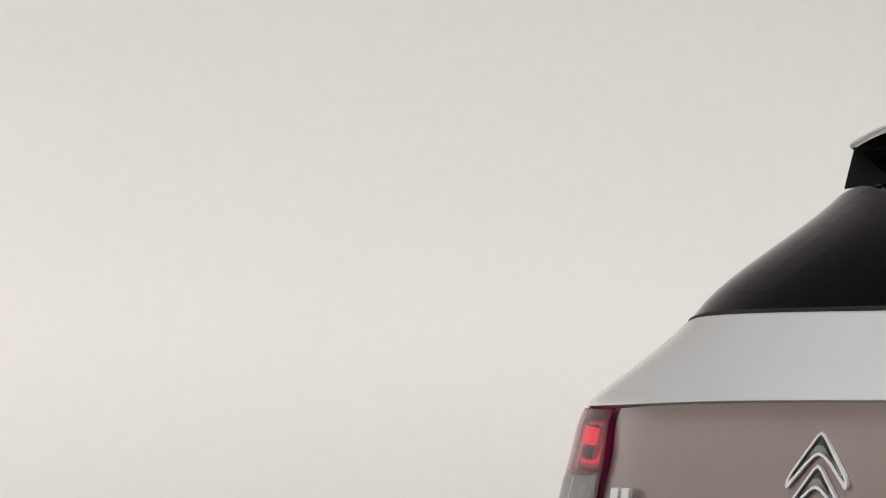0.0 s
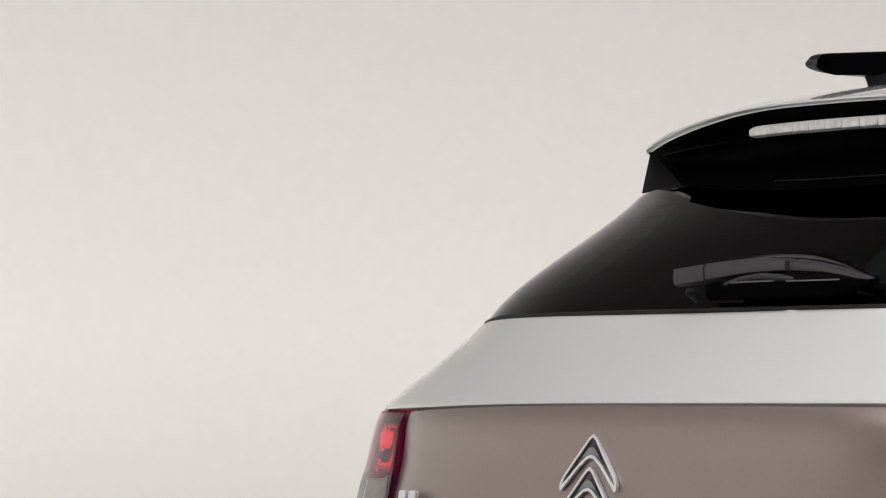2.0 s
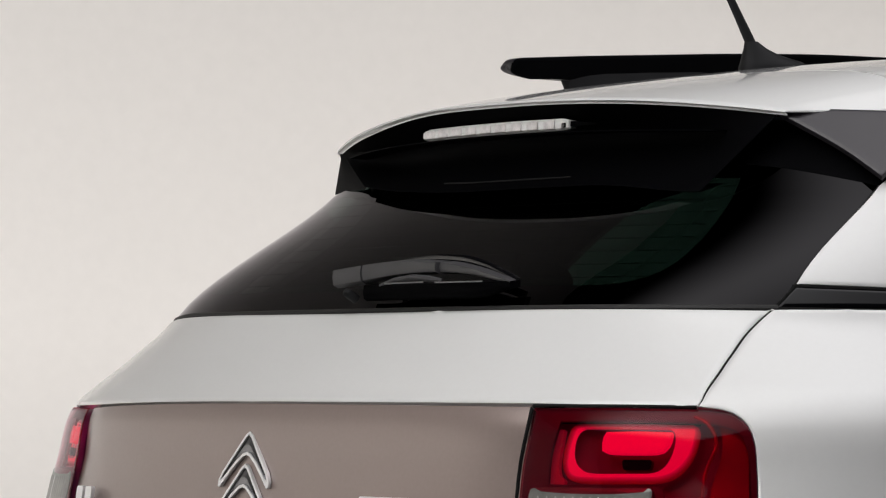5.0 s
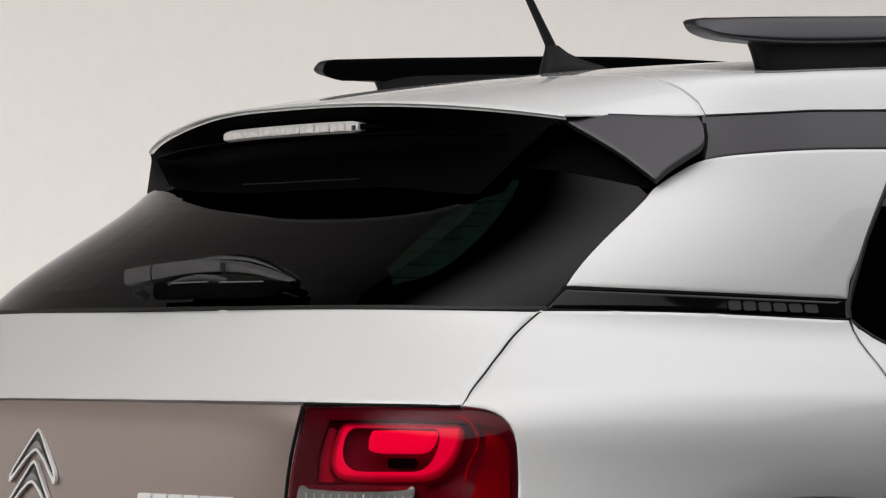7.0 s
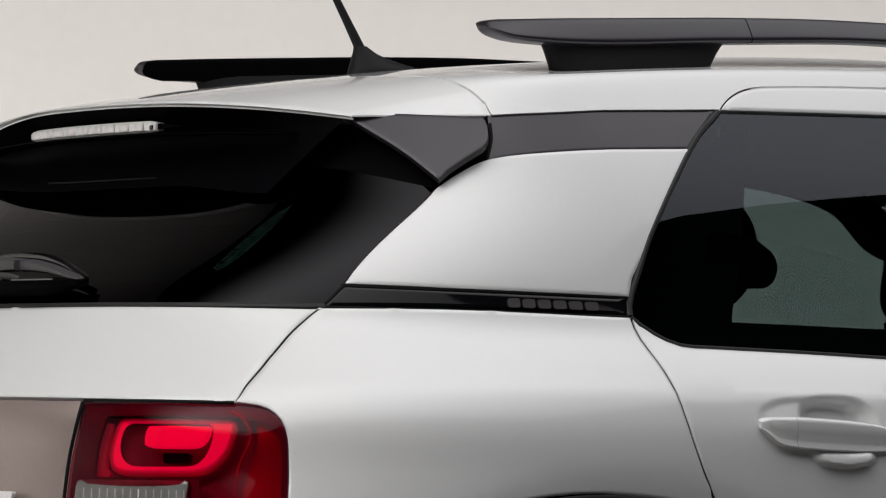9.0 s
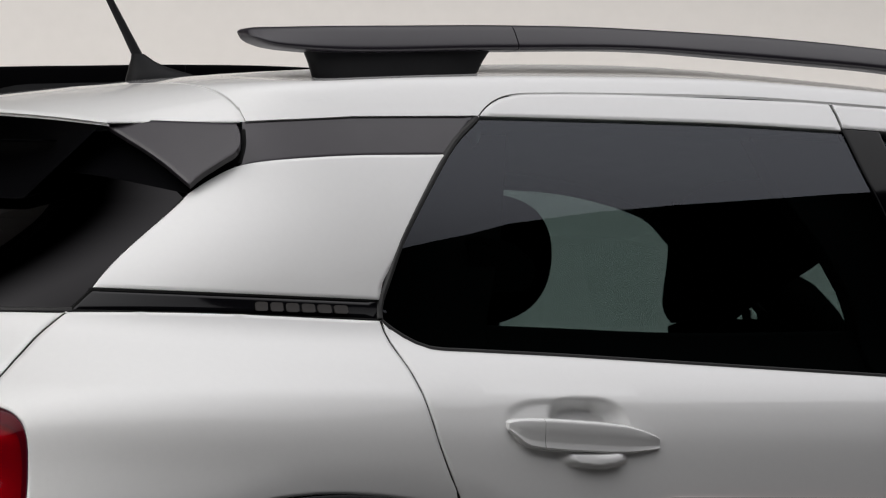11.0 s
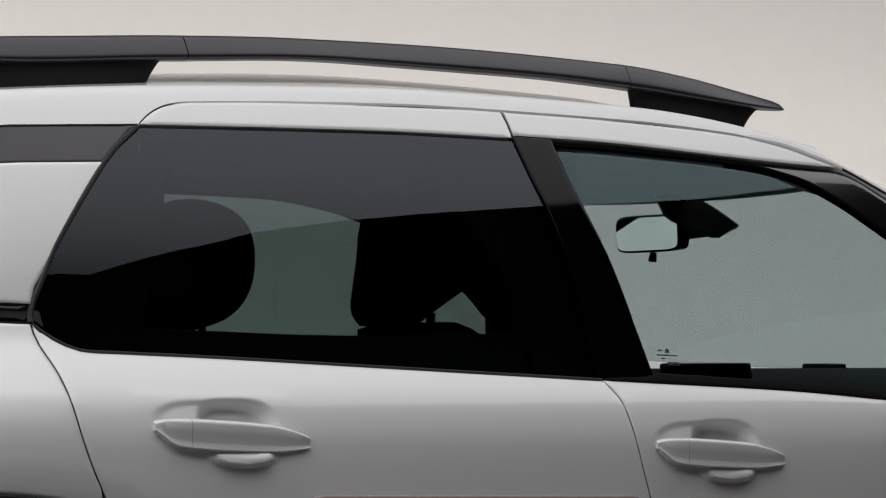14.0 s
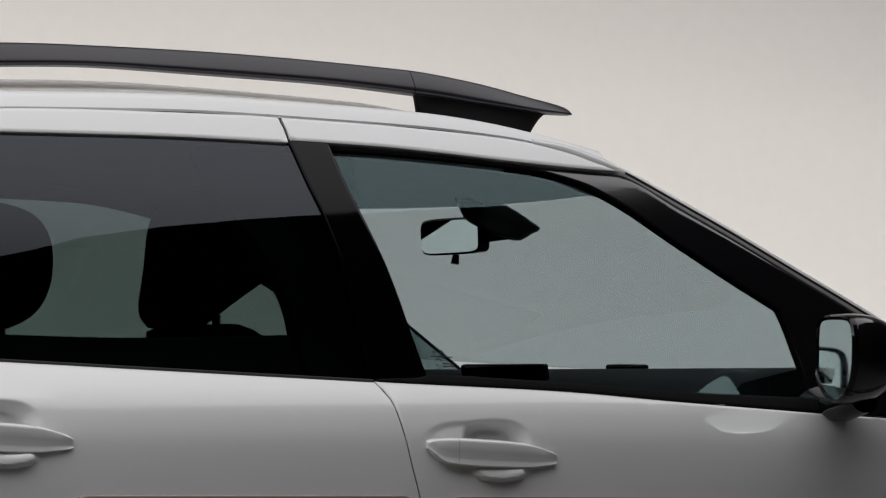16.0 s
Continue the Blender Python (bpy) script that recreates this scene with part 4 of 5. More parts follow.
# ---- doors, windows ----
def handle(side, hx, hz, door):
    """A body-coloured pull handle, with its lock cap, over a scooped recess."""
    f = on_side(side)

    def section(dx, top, low, out):
        x, y, z = f(hx + dx, hz)
        y += side * (out - 0.010)
        mid, hh = (top + low) / 2, (top - low) / 2
        ring = ((-0.012, 1.0), (0.002, 1.0), (0.0052, 0.95), (0.0076, 0.84), (0.0086, 0.70), (0.0086, 0.10), (0.0076, -0.42), (0.0078, -0.52), (0.0098, -0.84), (0.0088, -0.93), (0.0030, -1.0), (-0.012, -1.0))
        return [Vector((x, y + side * o, hz + mid + v * hh)) for o, v in ring]
    top = pchip((-0.104, 0.0110), (-0.098, 0.0140), (-0.085, 0.0157), (-0.055, 0.0165), (0.0, 0.0145), (0.06, 0.0108), (0.087, 0.0075), (0.11, 0.0030), (0.138, -0.0050), (0.143, -0.0075))
    low = pchip((-0.104, 0.001), (-0.098, -0.005), (-0.090, -0.0125), (-0.079, -0.0205), (-0.05, -0.0250), (0.0, -0.0280), (0.06, -0.0295), (0.083, -0.0295), (0.11, -0.0275), (0.138, -0.0240), (0.143, -0.0225))
    out = pchip((-0.104, 0.004), (-0.095, 0.010), (-0.06, 0.0145), (0.0, 0.0155), (0.06, 0.014), (0.11, 0.0115), (0.137, 0.0095), (0.143, 0.0080))
    grip = loft("handle", [section(d, top(d), low(d), out(d)) for d in [-0.0525 + 0.0085 * i for i in range(24)]], WHITE, door, "pearl white pull handle", sharp=28)
    loft("lock_cap", [section(d, top(d), low(d), out(d)) for d in (-0.104, -0.101, -0.098, -0.092, -0.085, -0.076, -0.066, -0.0535)], WHITE, grip, "pearl white lock cap", sharp=28)


COVER_TOP = pchip((2.20, 1.3340), (2.33, 1.3300), (2.40, 1.3282), *A_LINE)


def cover_form(side):
    """The front pillar cover: flat by the glass, rolling inwards along its outer edge."""
    g = glass_side(side)

    def f(h, z):
        x, y, z = g(h, z)
        d = 0.88 * (COVER_TOP(max(2.20, min(3.02, h))) - z)
        return x, y - side * 0.0075 * max(0.0, 1 - d / 0.020) ** 2, z
    return f


PILLAR_COVER = [(1.8600, 1.3520), (1.8680, 1.2796), (1.8970, 1.1654), (1.9180, 1.0609), (1.9250, 1.0200), (1.932, 0.983)]
for side in SIDES:
    f = on_side(side, flank_form)
    fp = on_side(side)
    fg = glass_side(side)
    # rear door
    door = group_empty("rear_door", car, "closed white rear door with tinted window")
    low = outline(REAR_BELT, F_SEAM, [(1.88, 0.36), (1.30, 0.36)], [(1.30, 0.36), (1.262, 0.38)], arch_run(WHEEL_X[0], ARCH, 8, 69), R_SEAM[::-1])
    sheet("door_skin", low, f, WHITE, door, "pearl white door skin", step=0.02, gap=0.0012, dense=((0.97, 1.215, 0.850, 0.957, 0.0026),))
    sheet("window_frame", outline(ROOF_SEAM, [(1.7801, 1.3862), (1.7836, 1.3668), (1.7822, 1.3453)], WIN_TOP[::-1]), fp, WHITE, door, "pearl white window frame", step=0.014, gap=0.0018)
    g = sheet("door_glass", outline(WIN_REAR, WIN_TOP[1:], PILLAR_L, [(p[0], p[1] - 0.03 * ease(0.88, 1.0, p[0])) for p in REAR_BELT[::-1]]), fg, PRIVACY, door, "dark privacy glass", lift=-0.004, depth=0, gap=0.002, roll=0, step=0.025)
    g.visible_shadow = False
    seam("window_seal", WIN_REAR, side, 0.005, -0.004, RUBBER, door)
    seam("belt_seal", REAR_BELT, side, 0.0045, -0.004, RUBBER, door)
    handle(side, *HANDLES[0], door)
    sheet("door_lining", outline([(0.92, 1.066), (1.15, 1.063), (1.431, 1.061), (1.80, 1.070)], [(1.80, 1.070), (1.80, 0.55)], [(1.80, 0.55), (1.15, 0.55)], [(1.15, 0.55), (1.10, 0.9), (0.92, 1.066)]),
          fp, TRIM, door, "black inner door lining", lift=-0.05, step=0.05, depth=0.02)
    sheet("air_bump", rounded([(1.228, 0.52), (1.835, 0.52), (1.820, 0.8145), (1.228, 0.8195)], 0.022), fp, BROWN, door, "taupe soft side bump panel", lift=0.013, step=0.03, depth=0.016, roll=0.006)
    # centre pillar cover
    sheet("centre_pillar_cover", outline([(1.7862, 1.3520), (1.8600, 1.3520)], PILLAR_COVER, [(1.932, 0.983), (1.824, 0.985)], PILLAR_L[::-1]), fg, COVER, car, "black pillar cover", lift=-0.002, step=0.02, roll=0.0005)
    sheet("centre_pillar_trim", outline([(1.632 if side < 0 else 1.7091, 1.3811), (1.9392, 1.3811)], [(1.9392, 1.3811), (1.90, 1.1993), (1.90, 0.97)], [(1.90, 0.97), (1.728, 0.97)],
                                        [(1.728, 0.97), (1.727, 1.10), (1.713, 1.152), (1.695, 1.195), (1.669, 1.237), (1.645, 1.30), (1.632, 1.3811)] if side < 0 else [(1.728, 0.97), (1.728, 1.1993), (1.72, 1.3811)]), fp, TRIM, car, "black inner pillar trim", lift=-0.04, step=0.05, depth=0.02)
    # front door
    door = group_empty("front_door", car, "closed white front door with green tinted window")
    low = outline(FRONT_BELT, [(2.69, 0.940), (2.86, 0.932)], [(2.86, 0.932), (2.87, 0.80), (2.84, 0.36)], [(2.84, 0.36), (1.88, 0.36)], F_SEAM[::-1])
    sheet("door_skin", low, f, WHITE, door, "pearl white door skin", step=0.02, gap=0.0012, dense=((1.84, 2.085, 0.826, 0.933, 0.0026),))
    sheet("window_frame", outline(ROOF_SEAM_FRONT, FRAME_LOW[::-1], [(1.7845, 1.3474), (1.7856, 1.3668), (1.7821, 1.3862)]), fp, WHITE, door, "pearl white window frame", step=0.014, gap=0.0018)
    g = sheet("door_glass", outline(far_shift(FGLASS_TOP, side), far_shift(FGLASS_FRONT, side), [(p[0], p[1] - 0.03) for p in FGLASS_LOW], PILLAR_R[::-1]), fg, TINTED, door, "light green tinted glass", lift=-0.012, depth=0, gap=-0.002, roll=0, step=0.025)
    g.visible_shadow = False
    seam("window_top_seal", [(x, z + 0.0025) for x, z in far_shift(FGLASS_TOP, side)], side, 0.0040, -0.008, UNDER, door)
    sheet("front_pillar_cover", outline([(2.2120, 1.3320), (2.3300, 1.3296), (2.4000, 1.3279), (2.4558, 1.3271)], A_LINE, [(3.0277, 1.0450), (2.90, 0.935)], [(2.90, 0.933), (2.733, 0.941)], far_shift([(2.733, 0.941), (2.7305, 0.968), (2.7281, 1.0114), (2.7233, 1.0449), (2.7183, 1.0756), (2.7080, 1.1100)], side),
                                        far_shift(FGLASS_TOP, side)[::-1][:6]), cover_form(side), GLOSS, door, "black gloss front pillar cover", lift=-0.002, gap=0.0006, step=0.006 if side < 0 else 0.02)
    sheet("belt_strip", outline(FRONT_BELT, [(2.733, 0.940), (2.7305, 0.964)], FGLASS_LOW, [(1.912, 0.996), (1.89, 0.990), (1.81, 0.987)]), fp, TRIM, door, "black belt strip", lift=0.0, gap=0.0006, step=0.02)
    handle(side, *HANDLES[1], door)
    sheet("door_lining", outline([(1.86, 0.985), (2.2, 0.975), (2.70, 0.955)], [(2.70, 0.955), (2.75, 0.55)], [(2.75, 0.55), (1.86, 0.55)], [(1.86, 0.55), (1.86, 0.985)]), fp, TRIM, door, "black inner door lining", lift=-0.05, step=0.05, depth=0.02)
    sheet("air_bump", rounded([(1.905, 0.52), (2.78, 0.52), (2.78, 0.80), (1.890, 0.812)], 0.022), fp, BROWN, door, "taupe soft side bump panel", lift=0.013, step=0.03, depth=0.016, roll=0.006)
    # sill, arch mouldings and front wing
    sheet("sill", outline([(1.26, 0.355), (2.86, 0.355)], [(2.86, 0.355), (2.84, 0.24)], [(2.84, 0.24), (1.28, 0.24)], [(1.28, 0.24), (1.26, 0.355)]), fp, BLACK, car, "black plastic sill", step=0.06)
    for wx in WHEEL_X:
        a0, a1 = (2, 145) if wx < 1 else (20, 172)
        sheet("arch_moulding", outline(arch_run(wx, ARCH - 0.001, a0, a1, 24), arch_run(wx, ARCH - 0.09, a1, a0, 24)), on_side(side), BLACK, car, "black plastic wheel arch moulding", lift=0.018, step=0.035)
    wing = outline([(2.865, 0.93), (3.2, 0.90), (3.6, 0.84), (3.95, 0.74), (4.10, 0.62)], [(4.10, 0.62), (4.08, 0.36)], [(4.08, 0.36), (3.87, 0.36)], arch_run(WHEEL_X[1], ARCH, 5, 172), [(2.85, 0.38), (2.87, 0.80), (2.865, 0.93)])
    sheet("front_wing", wing, f, WHITE, car, "pearl white front wing", step=0.04)

# ---- rear lamps ----
def soften(ring):
    """A closed outline with its corners worn round."""
    for _ in range(3):
        n = len(ring)
        ring = [tuple(sum(ring[(i + k) % n][j] for k in (-1, 0, 1)) / 3 for j in (0, 1)) for i in range(n)]
    return ring


def lamp_form(side):
    """Lays (h, z) on the shell; the left lamp's head sits a little lower."""
    g = on_side(side)
    return g if side < 0 else (lambda h, z: g(h, z - 0.009 * ease(0.80, 0.935, z)))


for side in SIDES:
    f = lamp_form(side)
    if side < 0:
        # Dark tubes: the upper stands in for the shadow gap, the other fills the joint.
        seam("lamp_joint_shade", [(0.082, 0.9335), (0.180, 0.9343), (0.284, 0.9338)], side, 0.0024, -0.0026)
        seam("lamp_joint_shade", [(0.0820, 0.930), (0.0700, 0.868), (0.0590, 0.800), (0.0520, 0.703)], side, 0.0023, 0.0)
    lamp = group_empty("rear_lamp", car, "lit red rear lamp with clear reverse lens")
    edge = outline([(0.0844, 0.9320), (0.1806, 0.9325), (0.2851, 0.9310)], LAMP_OUT, [(0.2890, 0.7069), (0.1688, 0.7055), (0.0536, 0.7029)], [(0.0536, 0.7029), (0.0604, 0.8004), (0.0844, 0.9320)])
    sheet("housing", edge, f, LAMPBASE, lamp, "dark red housing", lift=-0.030, step=0.02, depth=0.03)
    ring_out = outline([(0.1235, 0.9160), (0.2006, 0.9175), (0.2815, 0.9170)], [(0.2815, 0.9170), (0.2759, 0.8951), (0.2668, 0.8762), (0.2499, 0.8602), (0.2264, 0.8513), (0.1862, 0.8493), (0.1267, 0.8482), (0.1144, 0.8512), (0.1101, 0.8622), (0.1134, 0.8851), (0.1235, 0.9160)], step=0.005)
    ring_in = outline([(0.1323, 0.9100), (0.1945, 0.9125), (0.2483, 0.9120)], [(0.2483, 0.9120), (0.2442, 0.8901), (0.2353, 0.8722), (0.2211, 0.8622), (0.1880, 0.8607), (0.1383, 0.8597), (0.1270, 0.8632), (0.1233, 0.8751), (0.1263, 0.8951), (0.1323, 0.9100)], step=0.005)
    ring_out = [(p[0] - q[0] * 0.0045, p[1] - q[1] * 0.0045) for p, q in zip(ring_out, edge_normals(ring_out))]
    ring_in = [(p[0] + q[0] * 0.0030, p[1] + q[1] * 0.0030) for p, q in zip(ring_in, edge_normals(ring_in))]
    ring_out, ring_in = soften(ring_out), soften(ring_in)
    border_panel("light_guide", ring_out, ring_in, f, LAMPGLOW, lamp, "glowing red light guide", -0.014)
    for k in range(5):          # added bands, each dimmer, imitate the glow's soft falloff round the guide
        band_a, band_b = ([(p[0] + q[0] * d, p[1] + q[1] * d) for p, q in zip(ring_out, edge_normals(ring_out))] for d in (0.0014 * (k + 1), 0.0014 * k + 0.0001))
        border_panel("guide_falloff", band_a, band_b, f, LAMPFALLOFF[k], lamp, "added dim red band for the glow's falloff", -0.0142 - 0.0004 * k)
    sheet("lamp_block", outline([(0.1635, 0.9061), (0.2035, 0.9076), (0.2464, 0.9071)], [(0.2464, 0.9071), (0.2425, 0.8950), (0.2354, 0.8855), (0.2238, 0.8805), (0.1897, 0.8793), (0.1620, 0.8800), (0.1575, 0.8860), (0.1590, 0.8980), (0.1635, 0.9061)], step=0.005), f, LAMPCORE, lamp,
          "glowing red lamp block", lift=-0.010, depth=0.008, gap=0, roll=0.001, step=0.01)
    sheet("inner_reflector", outline([(0.1005, 0.9100), (0.1114, 0.9100)], [(0.1114, 0.9100), (0.1029, 0.8602), (0.1090, 0.8482)], [(0.1090, 0.8482), (0.1070, 0.8422)], [(0.1070, 0.8422), (0.0824, 0.8412)], [(0.0824, 0.8412), (0.0903, 0.8701), (0.1005, 0.9100)], step=0.004), f, LAMPDIM, lamp,
          lift=-0.016, depth=0.006, gap=0, roll=0, step=0.01)
    sheet("bulb_seat", rounded([(0.1801, 0.8612), (0.2141, 0.8622), (0.2175, 0.8737), (0.1796, 0.8732)], 0.004), f, GLOSS, lamp, lift=-0.013, depth=0.008, gap=0, roll=0, step=0.01)
    sheet("side_reflector", outline([(0.3090, 0.9220), (0.3308, 0.9131), (0.3423, 0.8951), (0.3427, 0.8603), (0.3259, 0.7613)], [(0.3259, 0.7613), (0.2728, 0.7612)], [(0.2728, 0.7612), (0.2847, 0.8305), (0.3060, 0.8752), (0.3107, 0.9001), (0.3090, 0.9220)], step=0.005), f, LAMPSIDE, lamp, "deep red side reflector", lift=-0.016, depth=0.008, gap=0, roll=0, step=0.012)
    seam("lamp_rib", [(0.2787, 0.9245), (0.2936, 0.9170), (0.3019, 0.9021), (0.3009, 0.8851), (0.2888, 0.8652), (0.2786, 0.8404), (0.2671, 0.7810)], side, 0.0022, -0.006, LAMPSIDE, lamp)
    border_panel("bezel", edge, outline([(0.095, 0.842), (0.101, 0.880), (0.112, 0.9168)], [(0.112, 0.9168), (0.200, 0.9180), (0.300, 0.9172)], [(0.300, 0.9172), (0.332, 0.906), (0.343, 0.885), (0.342, 0.840), (0.327, 0.765)], [(0.327, 0.765), (0.235, 0.765)], [(0.235, 0.765), (0.228, 0.842)], [(0.228, 0.842), (0.095, 0.842)], step=0.006), f, LAMPBEZEL, lamp, "maroon bezel", -0.006)
    sheet("lens", edge, f, LENSRED, lamp, "red outer lens", lift=0.001, depth=0, gap=0.001, roll=0.001, step=0.018).visible_shadow = False
    clear = sheet("reverse_lens", rounded([(0.0679, 0.7755), (0.2073, 0.7759), (0.2181, 0.8389), (0.0773, 0.8367)], 0.006), f, LAMPCLEAR, lamp, "clear ribbed reverse lens", lift=0.0018, depth=0.004, gap=0, roll=0.001, step=0.012)
    for i in range(14):
        sheet("rib", rounded([(0.083 + i * 0.0096, 0.782), (0.0845 + i * 0.0096, 0.782), (0.0870 + i * 0.0096, 0.827), (0.0855 + i * 0.0096, 0.827)], 0.0005), f, CHROME if i == 7 else LAMPRIB, clear, lift=0.0021, depth=0.002, gap=0, roll=0, step=0.02)

# ---- roof rails ----
RAIL_TOP = pchip((0.7917, 1.4325), (0.7935, 1.4365), (0.799, 1.4395), (0.812, 1.4417), (0.836, 1.4435), (0.90, 1.4482), (0.967, 1.4532), (1.06, 1.4598), (1.25, 1.473), (1.462, 1.483), (1.786, 1.4885), (2.111, 1.484), (2.257, 1.472), (2.382, 1.4535), (2.430, 1.4465), (2.452, 1.4425), (2.461, 1.4395), (2.4665, 1.4350), (2.468, 1.4300))
RAIL_LOW = pchip((0.7917, 1.4310), (0.7930, 1.4275), (0.797, 1.4245), (0.805, 1.4215), (0.82, 1.4190), (0.84, 1.4176), (0.87, 1.4168), (0.913, 1.4165), (1.22, 1.436), (1.568, 1.452), (1.90, 1.4515), (2.14, 1.4435), (2.29, 1.4335), (2.407, 1.4285), (2.462, 1.429), (2.468, 1.429))
RAIL_BLUNT = pchip((0.7917, 1.4225), (0.7935, 1.4165), (0.799, 1.4125), (0.812, 1.4100), (0.84, 1.4105), (0.870, 1.4168), (0.913, 1.4165))      # the inner lower edge
for side in SIDES:
    rail = group_empty("roof_rail", car, "dark grey satin roof rail on black feet")
    y0 = side * 0.446
    shift = 0.030 if side < 0 else 0.062

    def station(x):
        t, l = RAIL_TOP(x), RAIL_LOW(x) - 0.003 * min(1, max(0, (x - 0.793) / 0.045)) * (1 - ease(1.1, 1.5, x))
        half = max(0.0006, (t - l) / 2)
        wide = 0.021 * min(1, (half / 0.010)) ** 0.6
        ring = oval((x + shift + 0.013 * (1 - ease(0.79, 0.95, x)), y0, (t + l) / 2 + 0.004), (0, 1, 0), (0, 0, 1), wide, half, 40, 4.5)
        for p in ring:          # the inner lower edge hangs deeper
            inner = max(0.0, side * (y0 - p.y) / wide)
            v = (p.z - 0.004 - (t + l) / 2) / half
            p.z -= (1.0 if side > 0 else 0.05) * max(0.0, RAIL_LOW(x) - RAIL_BLUNT(x)) * inner * (0.5 - 0.5 * v) if x < 0.87 else 0.0
            p.z -= 0.0015 * min(1, max(0, x - 0.80) / 0.06, half / 0.010) * inner * (0.5 - 0.5 * v)
            p.y = y0 + (p.y - y0) * (1 - 0.48 * v if inner <= 0 else 0.9 + 0.3 * v)
        return ring
    cuts = ((0.7918, 1.2615), (1.2635, 2.118), (2.1195, 2.468))
    for a, b in cuts:
        n = max(8, int((b - a) / 0.03))
        xs = sorted({a + (b - a) * i / n for i in range(n + 1)} | {v for v in (0.7925, 0.7935, 0.796, 0.80, 0.806, 0.815, 0.83, 2.445, 2.452, 2.458, 2.462, 2.465, 2.467) if a < v < b})
        bar = loft("rail_bar", [station(x) for x in xs], RAILGREY, rail, "dark grey satin bar", sharp=45)
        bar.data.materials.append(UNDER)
        for face in bar.data.polygons:          # shade put into the colour: faces towards the roof's middle are painted black
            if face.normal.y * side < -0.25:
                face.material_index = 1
    for pts in (((0.890, 1.434, 0.933, 1.362), (1.252, 1.452, 1.190, 1.378)), ((2.130, 1.458, 2.148, 1.405), (2.428, 1.436, 2.374, 1.388))):
        (xa, za, xb, zb), (xc, zc, xd, zd) = pts
        rows = []
        for k in range(9):
            u = k / 8
            v = u ** 0.55
            left, right = xa + (xb - xa) * v, xc + (xd - xc) * v
            zl, zr = za + (zb - za) * u, zc + (zd - zc) * u
            zm = (zl + zr) / 2
            row = []
            for j in range(24):
                t = 2 * math.pi * j / 24
                c, s = math.cos(t), math.sin(t)
                px = math.copysign(abs(c) ** 0.45, c)
                py = math.copysign(abs(s) ** 0.7, s)
                row.append(Vector(((left + right) / 2 + px * (right - left) / 2 + shift, y0 + py * (0.016 + 0.006 * u), zm + px * (zr - zl) / 2)))
            rows.append(row)
        loft("rail_foot", rows, BLACK, rail, "black plastic foot", sharp=50)

# ---- aerial ----
aerial = group_empty("aerial", car, "black roof aerial leaning back")
rows = []
for x0, x1, z, w in ((0.938, 1.066, 1.392, 0.027), (0.940, 1.066, 1.408, 0.0265), (0.942, 1.062, 1.4145, 0.025), (0.943, 1.050, 1.419, 0.022), (0.944, 1.028, 1.423, 0.019), (0.945, 1.006, 1.4275, 0.016), (0.947, 0.985, 1.4345, 0.012), (0.948, 0.968, 1.444, 0.008)):
    rows.append(oval(((x0 + x1) / 2, 0, z), (1, 0, 0), (0, 1, 0), (x1 - x0) / 2, w, 20, 2.2))
loft("aerial_base", rows, BLACK, aerial, sharp=60)
tube("aerial_rod", [(0.957, 0, 1.442), (0.935, 0, 1.477), (0.905, 0, 1.524), (0.80, 0, 1.69), (0.77, 0, 1.74)], [0.0075, 0.0062, 0.005, 0.004, 0.005], BLACK, aerial)

# ---- rear wiper ----
wiper = group_empty("rear_wiper", car, "grey plastic rear wiper on the window")


def by_glass(y, z, out):
    """A point at (y, z) that stands off the rear window by out."""
    lo, hi = -0.9, 0.9
    for _ in range(30):
        mid = (lo + hi) / 2
        if -round_tail(mid, z)[1] < -y:
            lo = mid
        else:
            hi = mid
    return Vector(round_tail(lo, z)) - Vector((out / 0.8, 0, 0))


def stand_off(y):
    return 0.046 + (y + 0.02) * 0.065


def wiper_arm(name, spec, mat, label=""):
    rows = []
    for y, zt, zb, out, th in spec:
        a, b = by_glass(y, zt, out), by_glass(y, zb, out)
        a.x = b.x = (a.x + b.x) / 2
        f, k = Vector((-th * 0.5, 0, th * 0.1)), Vector((th, 0, 0.002))
        rows.append([a + k, a, a.lerp(b, 0.10) + f * 0.8, a.lerp(b, 0.5) + f, b.lerp(a, 0.10) + f * 0.8, b, b + k])
    return loft(name, rows, mat, wiper, label, sharp=50)


WT = pchip((-0.325, 1.0850), (-0.297, 1.0915), (-0.24, 1.1030), (-0.178, 1.1115), (-0.11, 1.1150), (-0.045, 1.1110), (0.008, 1.1050))
WB = pchip((-0.325, 1.0815), (-0.297, 1.0855), (-0.24, 1.0935), (-0.178, 1.0965), (-0.11, 1.0940), (-0.045, 1.0868), (0.008, 1.0815))
wiper_arm("pivot_cap", [(y, WT(y) - 0.0005, WB(y) - 0.001, stand_off(y), 0.018) for y in (0.004, 0.002, -0.006, -0.016, -0.03, -0.043)], WIPERGREY)
wiper_arm("arm", [(y, WT(y), WB(y), stand_off(y), 0.017) for y in [-0.0445 - 0.0088 * i for i in range(16)]], WIPERGREY)
wiper_arm("blade_cover", [(y, WT(y), WB(y), stand_off(y) - 0.004, 0.015 - 0.008 * ((-0.178 - y) / 0.147)) for y in [-0.178 - 0.00735 * i for i in range(21)]], WIPERGREY)
wiper_arm("blade_back", [(y, WT(y) + 0.008 * math.sin(math.pi * min(1, max(0, (-0.03 - y) / 0.29))), WT(y) - 0.001, stand_off(y) - 0.012, 0.008) for y in [-0.035 - 0.0100 * i for i in range(29)]], GLOSS)
